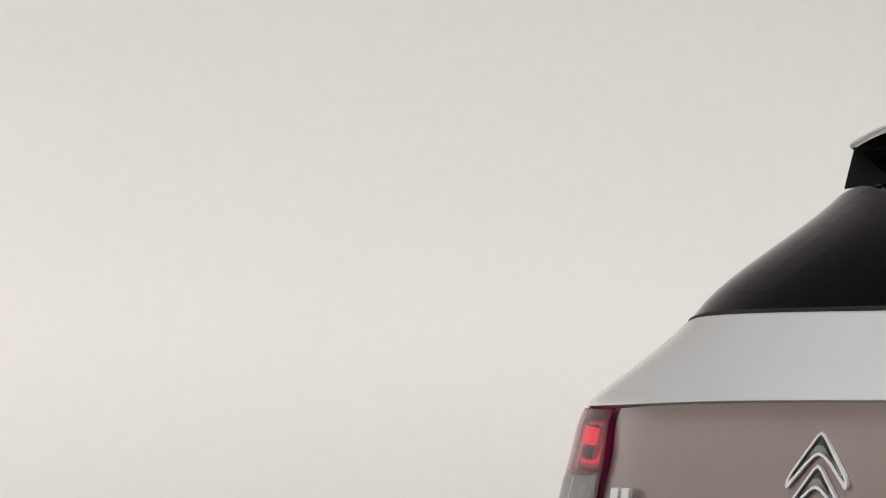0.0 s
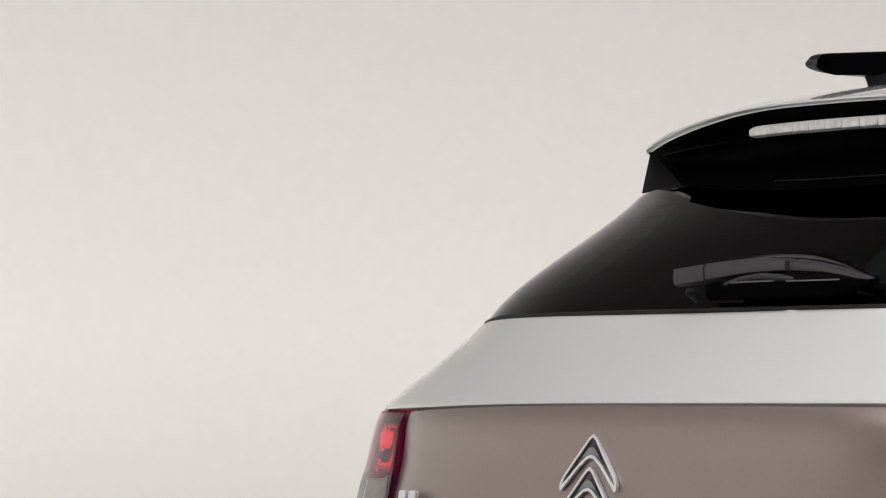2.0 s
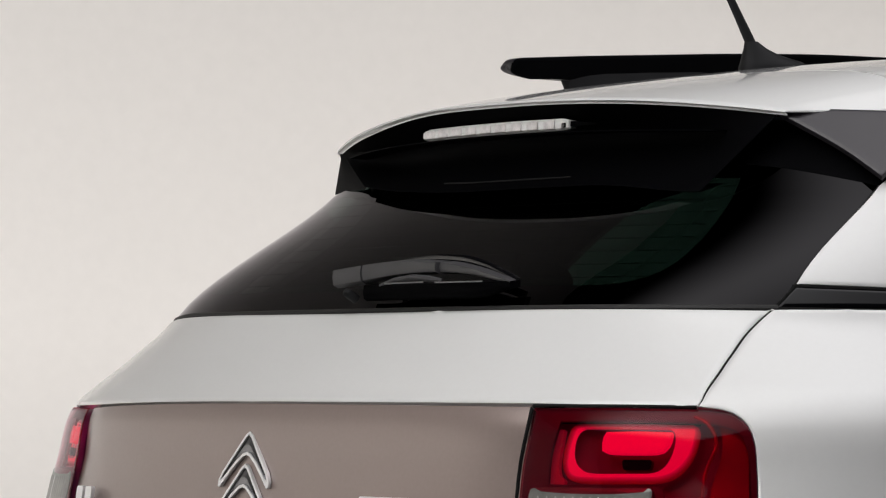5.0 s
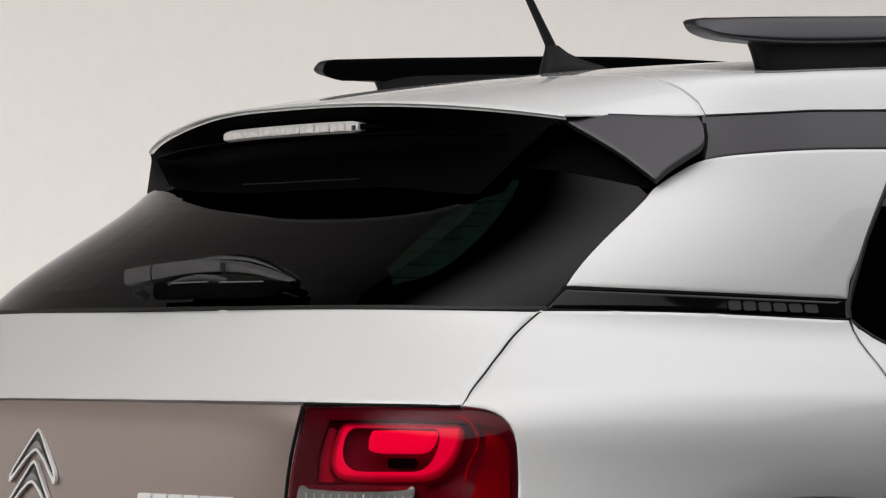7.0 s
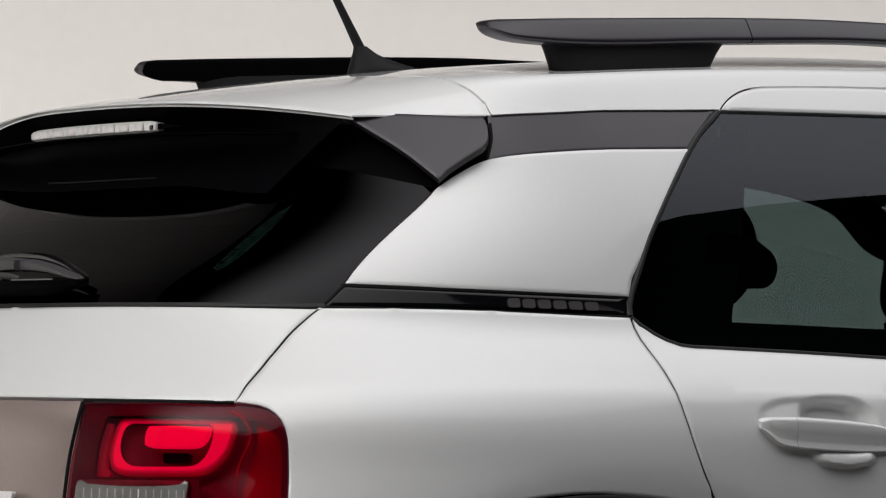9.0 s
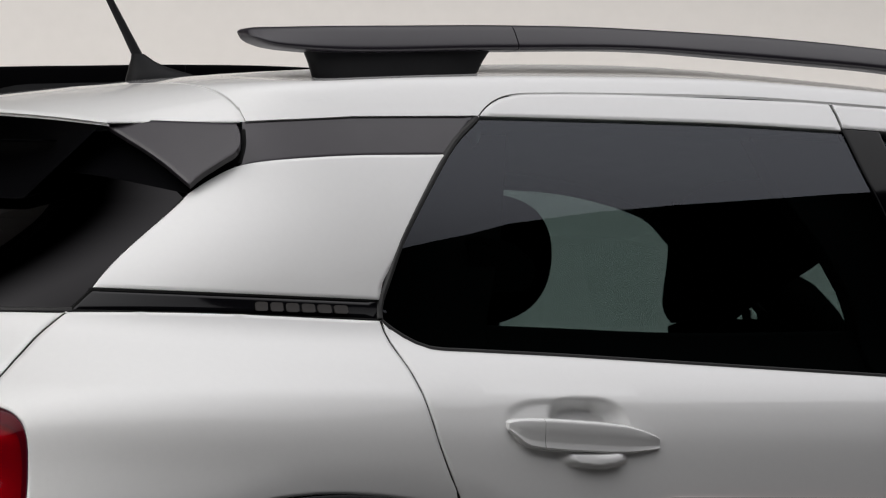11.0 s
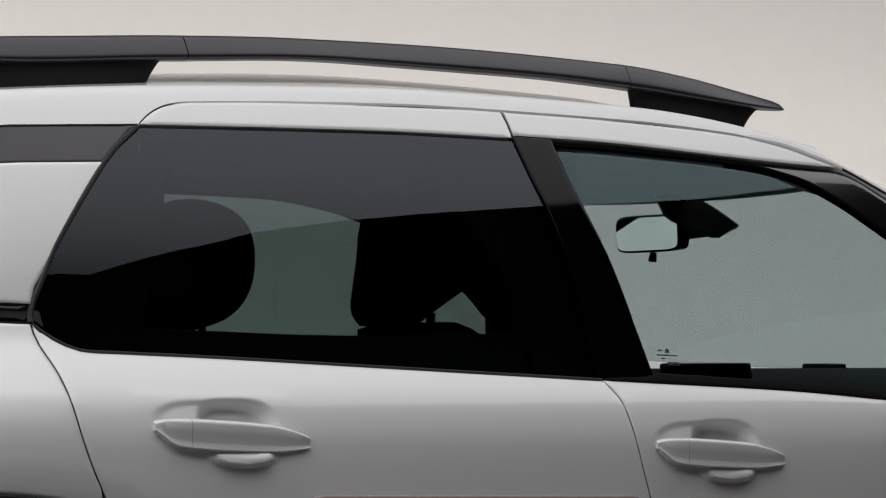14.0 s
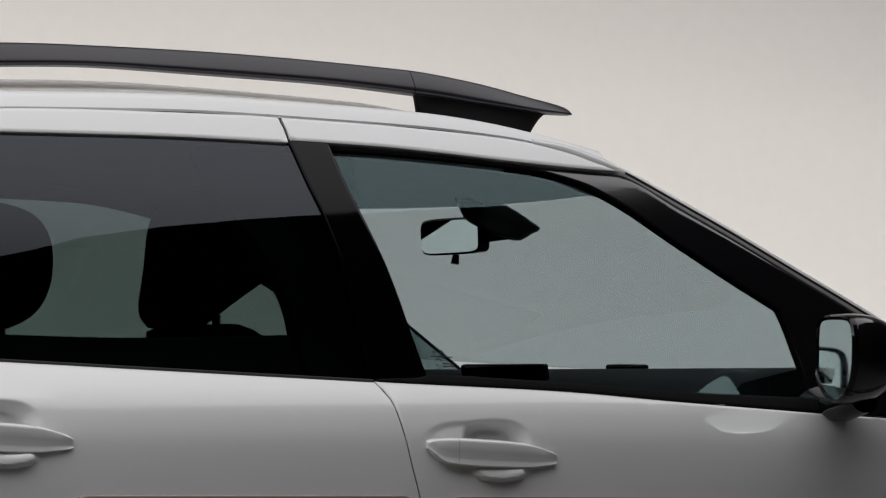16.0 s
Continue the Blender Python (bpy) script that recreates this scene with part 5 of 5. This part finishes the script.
wiper_arm("blade_rubber", [(y, 1.0850, 1.0640 + 0.012 * ease(-0.27, -0.325, y), 0.018, 0.012) for y in [-0.040 - 0.0150 * i for i in range(20)]], UNDER, "black rubber blade")
tube("blade_strip", [by_glass(-0.100 - 0.0100 * i, 1.0850 + 0.0008 * math.sin(math.pi * i / 20), 0.040) for i in range(9)], 0.0010, ALLOY, wiper, n=6)
tube("blade_strip", [by_glass(-0.198 - 0.0092 * i, 1.0850, 0.036) for i in range(11)], 0.0010, ALLOY, wiper, n=6)
tube("blade_bracket", [by_glass(-0.075, 1.0835, 0.030), by_glass(-0.10, 1.0890, 0.032), by_glass(-0.135, 1.0925, 0.033), by_glass(-0.17, 1.0900, 0.030), by_glass(-0.195, 1.0870, 0.026)], [0.002, 0.004, 0.0045, 0.0045, 0.003], WIPERGREY, wiper, n=8)
nozzle = by_glass(-0.030, 1.0735, 0.034)
tube("pivot_nut", [nozzle + Vector((0.012, 0, -0.007)), nozzle, nozzle + Vector((-0.005, 0, 0.002)), nozzle + Vector((-0.007, 0, 0.003))], [0.0065, 0.0065, 0.005, 0.002], BLACK, wiper, n=14)

# ---- badge: two plain chevrons on the tailgate ----
badge = group_empty("badge", tailgate, "chrome double chevron badge")


def on_tail(a, z, out):
    a -= 0.0088
    return Vector((TAIL(z) + 0.10 * a * a - 0.004 - out, -a, z))


def chevron(top, k=1.0):
    """Outline and opening of one chevron whose tip is at height top."""
    w = 0.058
    right_out = [(0.0, top), (0.007, top - 0.004), (0.030, top - 0.029), (0.0515, top - 0.052), (w, top - 0.063), (w - 0.0005, top - 0.0705), (w - 0.004, top - 0.0715), (0.044, top - 0.062), (0.022, top - 0.042), (0.008, top - 0.032), (0.0, top - 0.030)]
    out = right_out + [(-x, z) for x, z in right_out[::-1][1:-1]]
    right_in = [(0.0, top - 0.0042), (0.0055, top - 0.0075), (0.028, top - 0.032), (0.0480, top - 0.0535), (0.0545, top - 0.0635), (0.046, top - 0.0580), (0.024, top - 0.0385), (0.008, top - 0.028), (0.0, top - 0.0262)]
    inn = right_in + [(-x, z) for x, z in right_in[::-1][1:-1]]
    return out, inn


for top in (0.8955, 0.8545):
    o, inn = chevron(top)
    n, m = len(o), len(inn)
    bm = bmesh.new()
    verts, _, faces, *_ = delaunay_2d_cdt([Vector(p) for p in o + inn], [(i, (i + 1) % n) for i in range(n)] + [(n + i, n + (i + 1) % m) for i in range(m)], [], 0, 1e-6)
    cent = [tuple((verts[f[0]] + verts[f[1]] + verts[f[2]]) / 3) for f in faces]
    ok = inside(o, cent) & ~inside(inn, cent)
    vs = [bm.verts.new(on_tail(v[0], v[1], 0.0015)) for v in verts]
    fs = [bm.faces.new([vs[i] for i in f]) for f, k in zip(faces, ok) if k]
    ret = bmesh.ops.extrude_face_region(bm, geom=fs)
    for v in ret["geom"]:
        if isinstance(v, bmesh.types.BMVert):
            v.co.x += 0.0045
    rim = part("chevron_rim", bm, CHROME, badge, "polished chrome rim")
    # a ridge runs along the chevron: its upper face looks down into the dark, its lower face to the light
    half_up = [(0.0, top - 0.0042), (0.0055, top - 0.0075), (0.028, top - 0.032), (0.0465, top - 0.0535), (0.0525, top - 0.0635)]
    half_mid = [(0.0, top - 0.0165), (0.007, top - 0.0185), (0.026, top - 0.0362), (0.0455, top - 0.0560), (0.0524, top - 0.0636)]
    half_low = [(0.0, top - 0.0262), (0.008, top - 0.028), (0.024, top - 0.0385), (0.045, top - 0.0580), (0.0523, top - 0.0637)]
    runs = [[(-x, z) for x, z in r[::-1]] + r[1:] for r in (half_up, half_mid, half_low)]
    loft("chevron_face", [[on_tail(x, z, -0.0014) for x, z in runs[0]], [on_tail(x, z, 0.0012) for x, z in runs[1]], [on_tail(x, z, -0.0002) for x, z in runs[2]]], DARKCHROME, badge, "dark chrome face", closed=False, caps=False, sharp=20)
for i in range(6):
    a0 = 0.252 + i * 0.0320
    prism("letter_bar", rounded([(a0, 0.806), (a0 + 0.028, 0.806), (a0 + 0.028, 0.8195), (a0, 0.8195)], 0.004), lambda a, b, o: on_tail(a, b, o - 0.003), 0.006, CHROME, tailgate)
for i in range(2):
    a0 = -0.433 + i * 0.026
    prism("letter_bar", rounded([(a0, 0.786), (a0 + 0.018, 0.786), (a0 + 0.018, 0.8165), (a0, 0.8165)], 0.004), lambda a, b, o: on_tail(a, b, o - 0.003), 0.006, CHROME, tailgate)

# ---- prints on the side glass and the inner corner seal of the front windows ----
for side in SIDES:
    fg = glass_side(side)
    fronts = [o for o in car.children if o.name.startswith("front_door")]
    door = fronts[0 if side < 0 else 1]

    def strip_on(name, a, b, r, mat, lift):
        path = [Vector(fg(a[0] + (b[0] - a[0]) * k / 6, a[1] + (b[1] - a[1]) * k / 6)) + Vector((0, side * lift, 0)) for k in range(7)]
        return tube(name, path, r, mat, door, n=6)
    for a, b in (((1.972, 1.0275), (1.9755, 1.0305)), ((1.9755, 1.0305), (1.979, 1.0275)), ((1.972, 1.0245), (1.9755, 1.0275)), ((1.9755, 1.0275), (1.979, 1.0245)),
                 ((1.957, 1.0285), (1.966, 1.0285)), ((1.953, 1.0215), (1.994, 1.0205)), ((1.960, 1.0165), (1.968, 1.0165)), ((1.972, 1.0105), (1.994, 1.0100)), ((1.972, 1.0065), (1.994, 1.0060)), ((1.960, 1.008), (1.964, 1.008))):
        strip_on("glass_print", a, b, 0.0010, MARKGREY, -0.0112)

# ---- the left windscreen corner: a dark tinted pane behind a black seal ----
seal_line = [Vector((2.955 + 0.200 * k / 8, 0.602, 1.1370 - 0.125 * k / 8)) for k in range(9)]
tube("screen_corner_seal", seal_line, 0.0034, RUBBER, car, "black seal of the screen corner", n=8)
bm = bmesh.new()
for p in ((2.955, 0.606, 1.1370), (3.155, 0.606, 1.0120), (2.955, 0.606, 1.0120)):
    bm.verts.new(p)
bm.faces.new(list(bm.verts))
made = bmesh.ops.extrude_face_region(bm, geom=list(bm.faces))
bmesh.ops.translate(bm, vec=(0, 0.003, 0), verts=[v for v in made["geom"] if isinstance(v, bmesh.types.BMVert)])
bmesh.ops.recalc_face_normals(bm, faces=bm.faces)
part("screen_corner_pane", bm, CORNERGLASS, car, "dark tinted corner pane").visible_shadow = False

# ---- windscreen, bonnet, mirrors ----
def screen_point(a, b):
    return Vector((2.63 + 0.70 * b - abs(a) ** 2.2 * (0.168 + 0.11 * b), -a * (0.615 + 0.09 * b), 1.367 - 0.35 * b + a * a * (-0.040 + 0.070 * b)))


ws = skin("windscreen", [[screen_point(a / 12, b / 12) for a in range(-12, 13)] for b in range(13)], TINTED, car, "green tinted windscreen", 0.004)
ws.visible_shadow = False
SCREEN_EDGE = pchip((2.28, 0.006), (2.36, 0.0105), (2.42, 0.009), (2.456, 0.0062), (2.55, 0.0074), (3.1, 0.0082))
for side in SIDES:
    f = on_side(side)
    rows, gap = [], []
    for h, z in smooth_run([(2.28, 1.3690), (2.34, 1.3600), (2.395, 1.3455)] + A_LINE, 0.025):
        x, y, z = f(h, z)
        t = SCREEN_EDGE(h)
        rows.append([Vector((x + dx, y - side * dy, z + dz)) for dx, dy, dz in ((0, 0.0, -0.004), (0, 0.0, t * 0.3), (0.001, 0.002, t * 0.75), (0.003, 0.006, t), (0.008, 0.034, t + 0.001), (0.008, 0.034, -0.020), (0, 0.006, -0.012))])
        if h > 2.44:
            gap.append(Vector((x + 0.001, y - side * 0.003, z - 0.001)))
    tube("screen_seal", gap, 0.004, RUBBER, car, n=8)
    loft("screen_pillar", rows, WHITE, car, "pearl white screen edge", sharp=60)
    tube("inner_screen_pillar", [screen_point(-side * 0.96, b / 10) + (Vector((0.01, 0, -0.020)) if side < 0 else Vector((0.036 * ease(0.15, 0.40, b / 10), 0, -0.035))) for b in range(11)], [0.014] * 11 if side < 0 else [0.030] * 4 + [0.036, 0.046, 0.052, 0.044, 0.026, 0.010, 0.006], TRIM, car, "black inner pillar trim", n=10)


def bonnet_point(a, b):
    x = 3.14 + 0.93 * b - 0.10 * a * a * b
    zz = 0.980 - 0.085 * b - 0.24 * b ** 4 - a * a * 0.05
    return Vector((x, -a * (0.70 - 0.05 * b - 0.14 * b ** 3), zz))


skin("bonnet", [[bonnet_point(a / 12, b / 14) for a in range(-12, 13)] for b in range(15)], WHITE, car, "pearl white bonnet", 0.06)
rows = []
for i in range(15):
    z = 0.26 + 0.44 * i / 14
    rows.append([Vector((4.08 + 0.06 * math.sin(math.pi * i / 14) - 0.30 * abs(k / 12) ** 2.6, 0.66 * k / 12, z)) for k in range(-12, 13)])
skin("front_bumper", rows, BLACK, car, "black plastic front bumper", 0.0)

RIM = smooth_run([(0.0, 1.000), (0.0, 1.060), (0.025, 1.084), (0.12, 1.0945), (0.35, 1.0975), (0.75, 1.0955), (0.93, 1.086), (1.0, 1.062), (1.0, 1.020), (0.94, 0.990), (0.79, 0.968), (0.60, 0.957), (0.42, 0.955), (0.22, 0.966), (0.06, 0.984), (0.0, 1.000)], 0.05)[:-1]


def mirror_ring(side, scale, ahead, wide=1.0, turn=0.080):
    """The rim's outline, scaled about its middle and carried forward."""
    out = []
    for w, z in RIM:
        w, z = 0.5 + (w - 0.5) * scale * wide, 1.026 + (z - 1.026) * scale
        out.append(Vector((2.686 + (0.10 if side > 0 else 0) - 0.040 - turn * (w - 0.5) + ahead, side * (0.845 + 0.165 * w), z - (0.022 if side > 0 else 0))))
    return out


for side in SIDES:
    mirror = group_empty("door_mirror", car, "black gloss door mirror")
    rows = [mirror_ring(side, k, a) for k, a in ((0.86, 0.006), (0.885, 0.0), (0.94, -0.004), (0.985, 0.0), (1.0, 0.008))]
    loft("mirror_rim", rows, PILLAR, mirror, "black plastic rim", sharp=50)
    rows = [mirror_ring(side, k, a) for k, a in ((0.985, 0.009), (1.0, 0.012), (1.02, 0.03), (1.0, 0.055), (0.93, 0.08), (0.80, 0.102), (0.60, 0.118), (0.3, 0.127), (0.05, 0.129))]
    loft("mirror_shell", rows, GLOSS, mirror, "black gloss shell", sharp=60)
    rows = [mirror_ring(side, 0.885, a, 1.0, 0.073) for a in (0.0030, 0.0042)]
    loft("mirror_glass", rows, MIRROR, mirror, "silver mirror glass")
    tube("mirror_foot", [(px + (0.10 if side > 0 else 0), side * py, pz) for px, py, pz in ((2.715, 0.925, 0.960), (2.715, 0.88, 0.948), (2.735, 0.83, 0.948), (2.75, 0.79, 0.955))], [0.030, 0.032, 0.034, 0.040], GLOSS, mirror, n=14, flat=0.7)

# ---- inside ----
def liner_point(a, b):
    front = 2.69 - 0.175 * abs(a) ** 2.2
    return roof_at(0.80 + (front - 0.80) * b, a * 0.96) + Vector((0, 0, -0.035 - 0.02 * abs(a) ** 4))


skin("headliner", [[liner_point(a / 10, b / 24) for a in range(-10, 11)] for b in range(25)], LINER, car, "grey cloth headliner", 0.004)
for side in SIDES:
    for y, x in ((side * 0.35, 1.868), (side * 0.40, 1.02)):
        front = x > 1.5
        seat = group_empty("front_seat" if front else "rear_seat", car, "black fabric seat with headrest")
        rows = []
        for z, dx, dep, wid in ((0.42, 0.0, 0.06, 0.22), (0.60, -0.02, 0.08, 0.235), (0.80, -0.05, 0.075, 0.235), (0.93, -0.065, 0.062, 0.215), (1.01, -0.07, 0.048, 0.175), (1.045, -0.07, 0.032, 0.13), (1.055, -0.07, 0.01, 0.10)):
            lift = 0.018 if front and side < 0 and z > 1.04 else 0
            rows.append(oval((x + 0.06 + dx, y + 3.4 * lift, z + lift), (1, 0, 0), (0, 1, 0), dep, wid, 24, 3.2))
        loft("backrest", rows, FABRIC, seat, sharp=60)
        rows = []
        for xx, hh, wid in ((0.05, 0.05, 0.23), (0.10, 0.075, 0.245), (0.3, 0.08, 0.25), (0.48, 0.07, 0.24), (0.53, 0.03, 0.22)):
            rows.append(oval((x + xx, y, 0.47), (0, 1, 0), (0, 0, 1), wid, hh, 24, 3.2))
        loft("seat_cushion", rows, FABRIC, seat, sharp=60)
        rows = []
        top, base = (1.285 if side < 0 else 1.290, 1.068) if front else (1.06, 0.96)
        for k in range(29):
            t = k / 28
            z = base + (top - base) * t
            w = (0.118 + 0.050 * ease(0.0, 0.5, t)) * math.sqrt(max(0.2, 1 - abs(2 * t - 0.97) ** 4 * 0.8))
            cy = y
            if front and side > 0:
                w = 0.168 * math.sqrt(max(0.03, 1 - abs(2 * t - 1) ** 2.2))
                if t < 0.5:          # the outer side runs down straight
                    cy, w = y + (0.168 - w) / 2, (0.168 + w) / 2
            if front and side < 0:
                wide = 0.064 + 0.104 * ease(0.0, 0.56, t)
                cy = y + 0.165 + 0.008 * t - wide
                w = wide * math.sqrt(max(0.2, 1 - max(0.0, 2 * t - 0.97) ** 4 * 0.8))
            thin = math.sqrt(max(0.12, 1 - abs(2 * t - 1) ** 6))
            rows.append(oval((x - 0.005 + 0.02 * t - (0.025 if front and side < 0 else 0.011 * t if front else 0), cy, z), (1, 0, 0), (0, 1, 0), 0.058 * thin, w, 44, 2.8))
        loft("headrest", rows, FABRIC, seat, sharp=60)
        for dy in ((-0.05, 0.05) if not (front and side < 0) else (0.03, 0.11)):
            tube("headrest_post", [(x, y + dy, base + 0.02), (x - 0.005, y + dy, base - 0.09)], 0.007, DARKCHROME, seat, n=8)
for side in SIDES:
    back = 0.0 if side < 0 else -0.022
    guide = rounded([(1.06, 1.090), (1.150, 1.0915), (1.166, 1.102), (1.172, 1.122), (1.164, 1.138), (1.130, 1.158), (1.06, 1.165)], 0.012)
    prism("belt_guide", guide, lambda a, b, o: (a + back, side * (0.640 + o), b), 0.025, TRIM, car, "black seat belt guide")
block("parcel_shelf", (0.40, 1.10, 0.03), pose(0.72, 0, 0.985, 0, -4, 0), TRIM, car, "black parcel shelf", 0.01)
block("cabin_floor", (2.3, 1.36, 0.06), pose(2.0, 0, 0.30), TRIM, car, "black cabin floor", 0.02)
dash = group_empty("dashboard", car, "dark dashboard with screen")
rows = []
for y in [-0.66 + 1.32 * i / 16 for i in range(17)]:
    bend = 0.06 * (y / 0.66) ** 2
    rows.append([Vector((xx - bend, y, zz)) for xx, zz in ((3.20, 1.014), (3.00, 1.017), (2.88, 1.011), (2.76, 0.988), (2.70, 0.945), (2.72, 0.80), (2.84, 0.62), (3.18, 0.60))])
loft("dash_body", rows, DASH, dash, "dark grey-green moulding", sharp=40)
block("screen", (0.014, 0.20, 0.029), pose(2.715, -0.035, 1.0075, 0, -12, 8), GLOSS, dash, "black touch screen", 0.004)
block("instrument_hood", (0.05, 0.07, 0.010), pose(3.06, 0.02, 1.021), GLOSS, dash, "black low hood", 0.005)
inner = group_empty("rear_view_mirror", car, "black rear-view mirror on the windscreen")
m = pose(2.722, 0.1145, 1.255) @ pose(0, 0, 0, 0, 0, -6.6) @ pose(0, 0, 0, 0, -4, 0)
rows = [[m @ p for p in oval((dx, 0, 0), (0, 1, 0), (0, 0, 1), w, h, 40, 6.0)] for dx, w, h in ((-0.012, 0.097, 0.031), (-0.010, 0.0995, 0.0335), (0.008, 0.0995, 0.0335), (0.022, 0.07, 0.02))]
loft("mirror_shell", rows, GLOSS, inner, sharp=50)
loft("mirror_glass", [[m @ p for p in oval((dx, 0, 0), (0, 1, 0), (0, 0, 1), 0.0945, 0.0295, 40, 6.0)] for dx in (-0.0135, -0.0125)], MIRROR, inner, "silver mirror glass")
tube("mirror_arm", [m @ Vector((0.015, -0.02, 0)), Vector((2.755, 0.06, 1.266)), Vector((2.79, 0.035, 1.272))], [0.016, 0.022, 0.022], BLACK, inner, n=12)
profile = [(2.650, 1.3180), (2.735, 1.3230), (2.800, 1.2965), (2.852, 1.2710), (2.848, 1.2660), (2.836, 1.2620), (2.8075, 1.2480), (2.788, 1.2475), (2.759, 1.2530), (2.735, 1.2560), (2.690, 1.2740), (2.672, 1.2840)]
mid_x, mid_z = 2.76, 1.28
rows = []
for y, k in ((-0.008, 0.86), (-0.002, 0.95), (0.008, 1.0), (0.040, 1.0), (0.050, 0.95), (0.056, 0.86)):
    rows.append([Vector((mid_x + (x - mid_x) * k + (y - 0.03) * 0.8, y, mid_z + (z - mid_z) * k)) for x, z in profile])
loft("sensor_cover", rows, BLACK, inner, "black sensor cover", sharp=50)
tube("mirror_lever", [m @ Vector((0, 0, -0.034)), m @ Vector((-0.004, 0, -0.05))], [0.006, 0.008], BLACK, inner, n=8)
# steering wheel
wheel = group_empty("steering_wheel", car, "black steering wheel")
sm = pose(2.52, 0.35, 0.77, 0, -68, 0)
ring = [sm @ Vector((0.18 * math.cos(2 * math.pi * i / 40), 0.18 * math.sin(2 * math.pi * i / 40), 0)) for i in range(41)]
tube("wheel_rim", ring, 0.015, TRIM, wheel, n=10)
block("wheel_hub", (0.10, 0.16, 0.05), sm, TRIM, wheel, bevel=0.015)
for ang in (0, 90, 180):
    tube("spoke", [sm @ Vector((0, 0, 0)), sm @ Vector((0.175 * math.cos(radians(ang)), 0.175 * math.sin(radians(ang)), 0))], 0.014, TRIM, wheel, n=8)

# ---- under the skin, wheels ----
rows = []
for z in (0.24, 0.40, 0.60, 0.80, 0.93, 0.96):
    half = []
    for i in range(60):
        h = -0.2 + (4.02 + 0.2) * i / 59
        x, y, zz = shell(h, z)
        cut = 0.055 + 0.06 * (1 - ease(0.40, 0.55, h))
        near = min(math.hypot(x - wx, z - WHEEL_Z) for wx in WHEEL_X)
        if near < 0.50:
            cut = 0.30
        half.append((min(max(x, TAIL(z) + 0.09), 4.02), max(0.0, y - cut), z))
    rows.append([Vector((x, -y, z)) for x, y, z in half] + [Vector((x, y, z)) for x, y, z in half[::-1]])
loft("body_core", rows[:5], SEAL, car, "dark inner body structure", caps=False, sharp=60)
prof = ((0.20, -0.09), (0.215, -0.098), (0.29, -0.10), (0.312, -0.085), (0.32, -0.06), (0.32, 0.06), (0.312, 0.085), (0.29, 0.10), (0.215, 0.098), (0.20, 0.09))
road_wheel = group_empty("wheel", car, "black tyre on silver alloy rim")
rows = [[Vector((r * math.cos(2 * math.pi * i / 48), w, r * math.sin(2 * math.pi * i / 48))) for i in range(48)] for r, w in prof + (prof[0],)]
loft("tyre", rows, TYRE, road_wheel, "black tyre", caps=False)
rows = [[Vector((r * math.cos(2 * math.pi * i / 48), w, r * math.sin(2 * math.pi * i / 48))) for i in range(48)] for r, w in ((0.205, -0.088), (0.198, -0.094), (0.185, -0.085), (0.18, 0.08), (0.20, 0.085))]
loft("rim", rows, ALLOY, road_wheel, "silver alloy rim", caps=False)
for k in range(5):
    a = 2 * math.pi * k / 5
    tube("spoke", [Vector((0.03 * math.cos(a), -0.07, 0.03 * math.sin(a))), Vector((0.19 * math.cos(a), -0.08, 0.19 * math.sin(a)))], [0.03, 0.022], ALLOY, road_wheel, n=10, flat=0.5)
loft("hub", [oval((0, w, 0), (1, 0, 0), (0, 0, 1), r, r, 24, 2) for w, r in ((-0.085, 0.03), (-0.08, 0.05), (-0.03, 0.055))], ALLOY, road_wheel)
road_wheel.matrix_basis = pose(WHEEL_X[0], -0.745, WHEEL_Z)
for wx, side in ((WHEEL_X[0], 1), (WHEEL_X[1], -1), (WHEEL_X[1], 1)):
    copy_thing(road_wheel, pose(wx, side * 0.745, WHEEL_Z, 0, 0, 0 if side < 0 else 180))
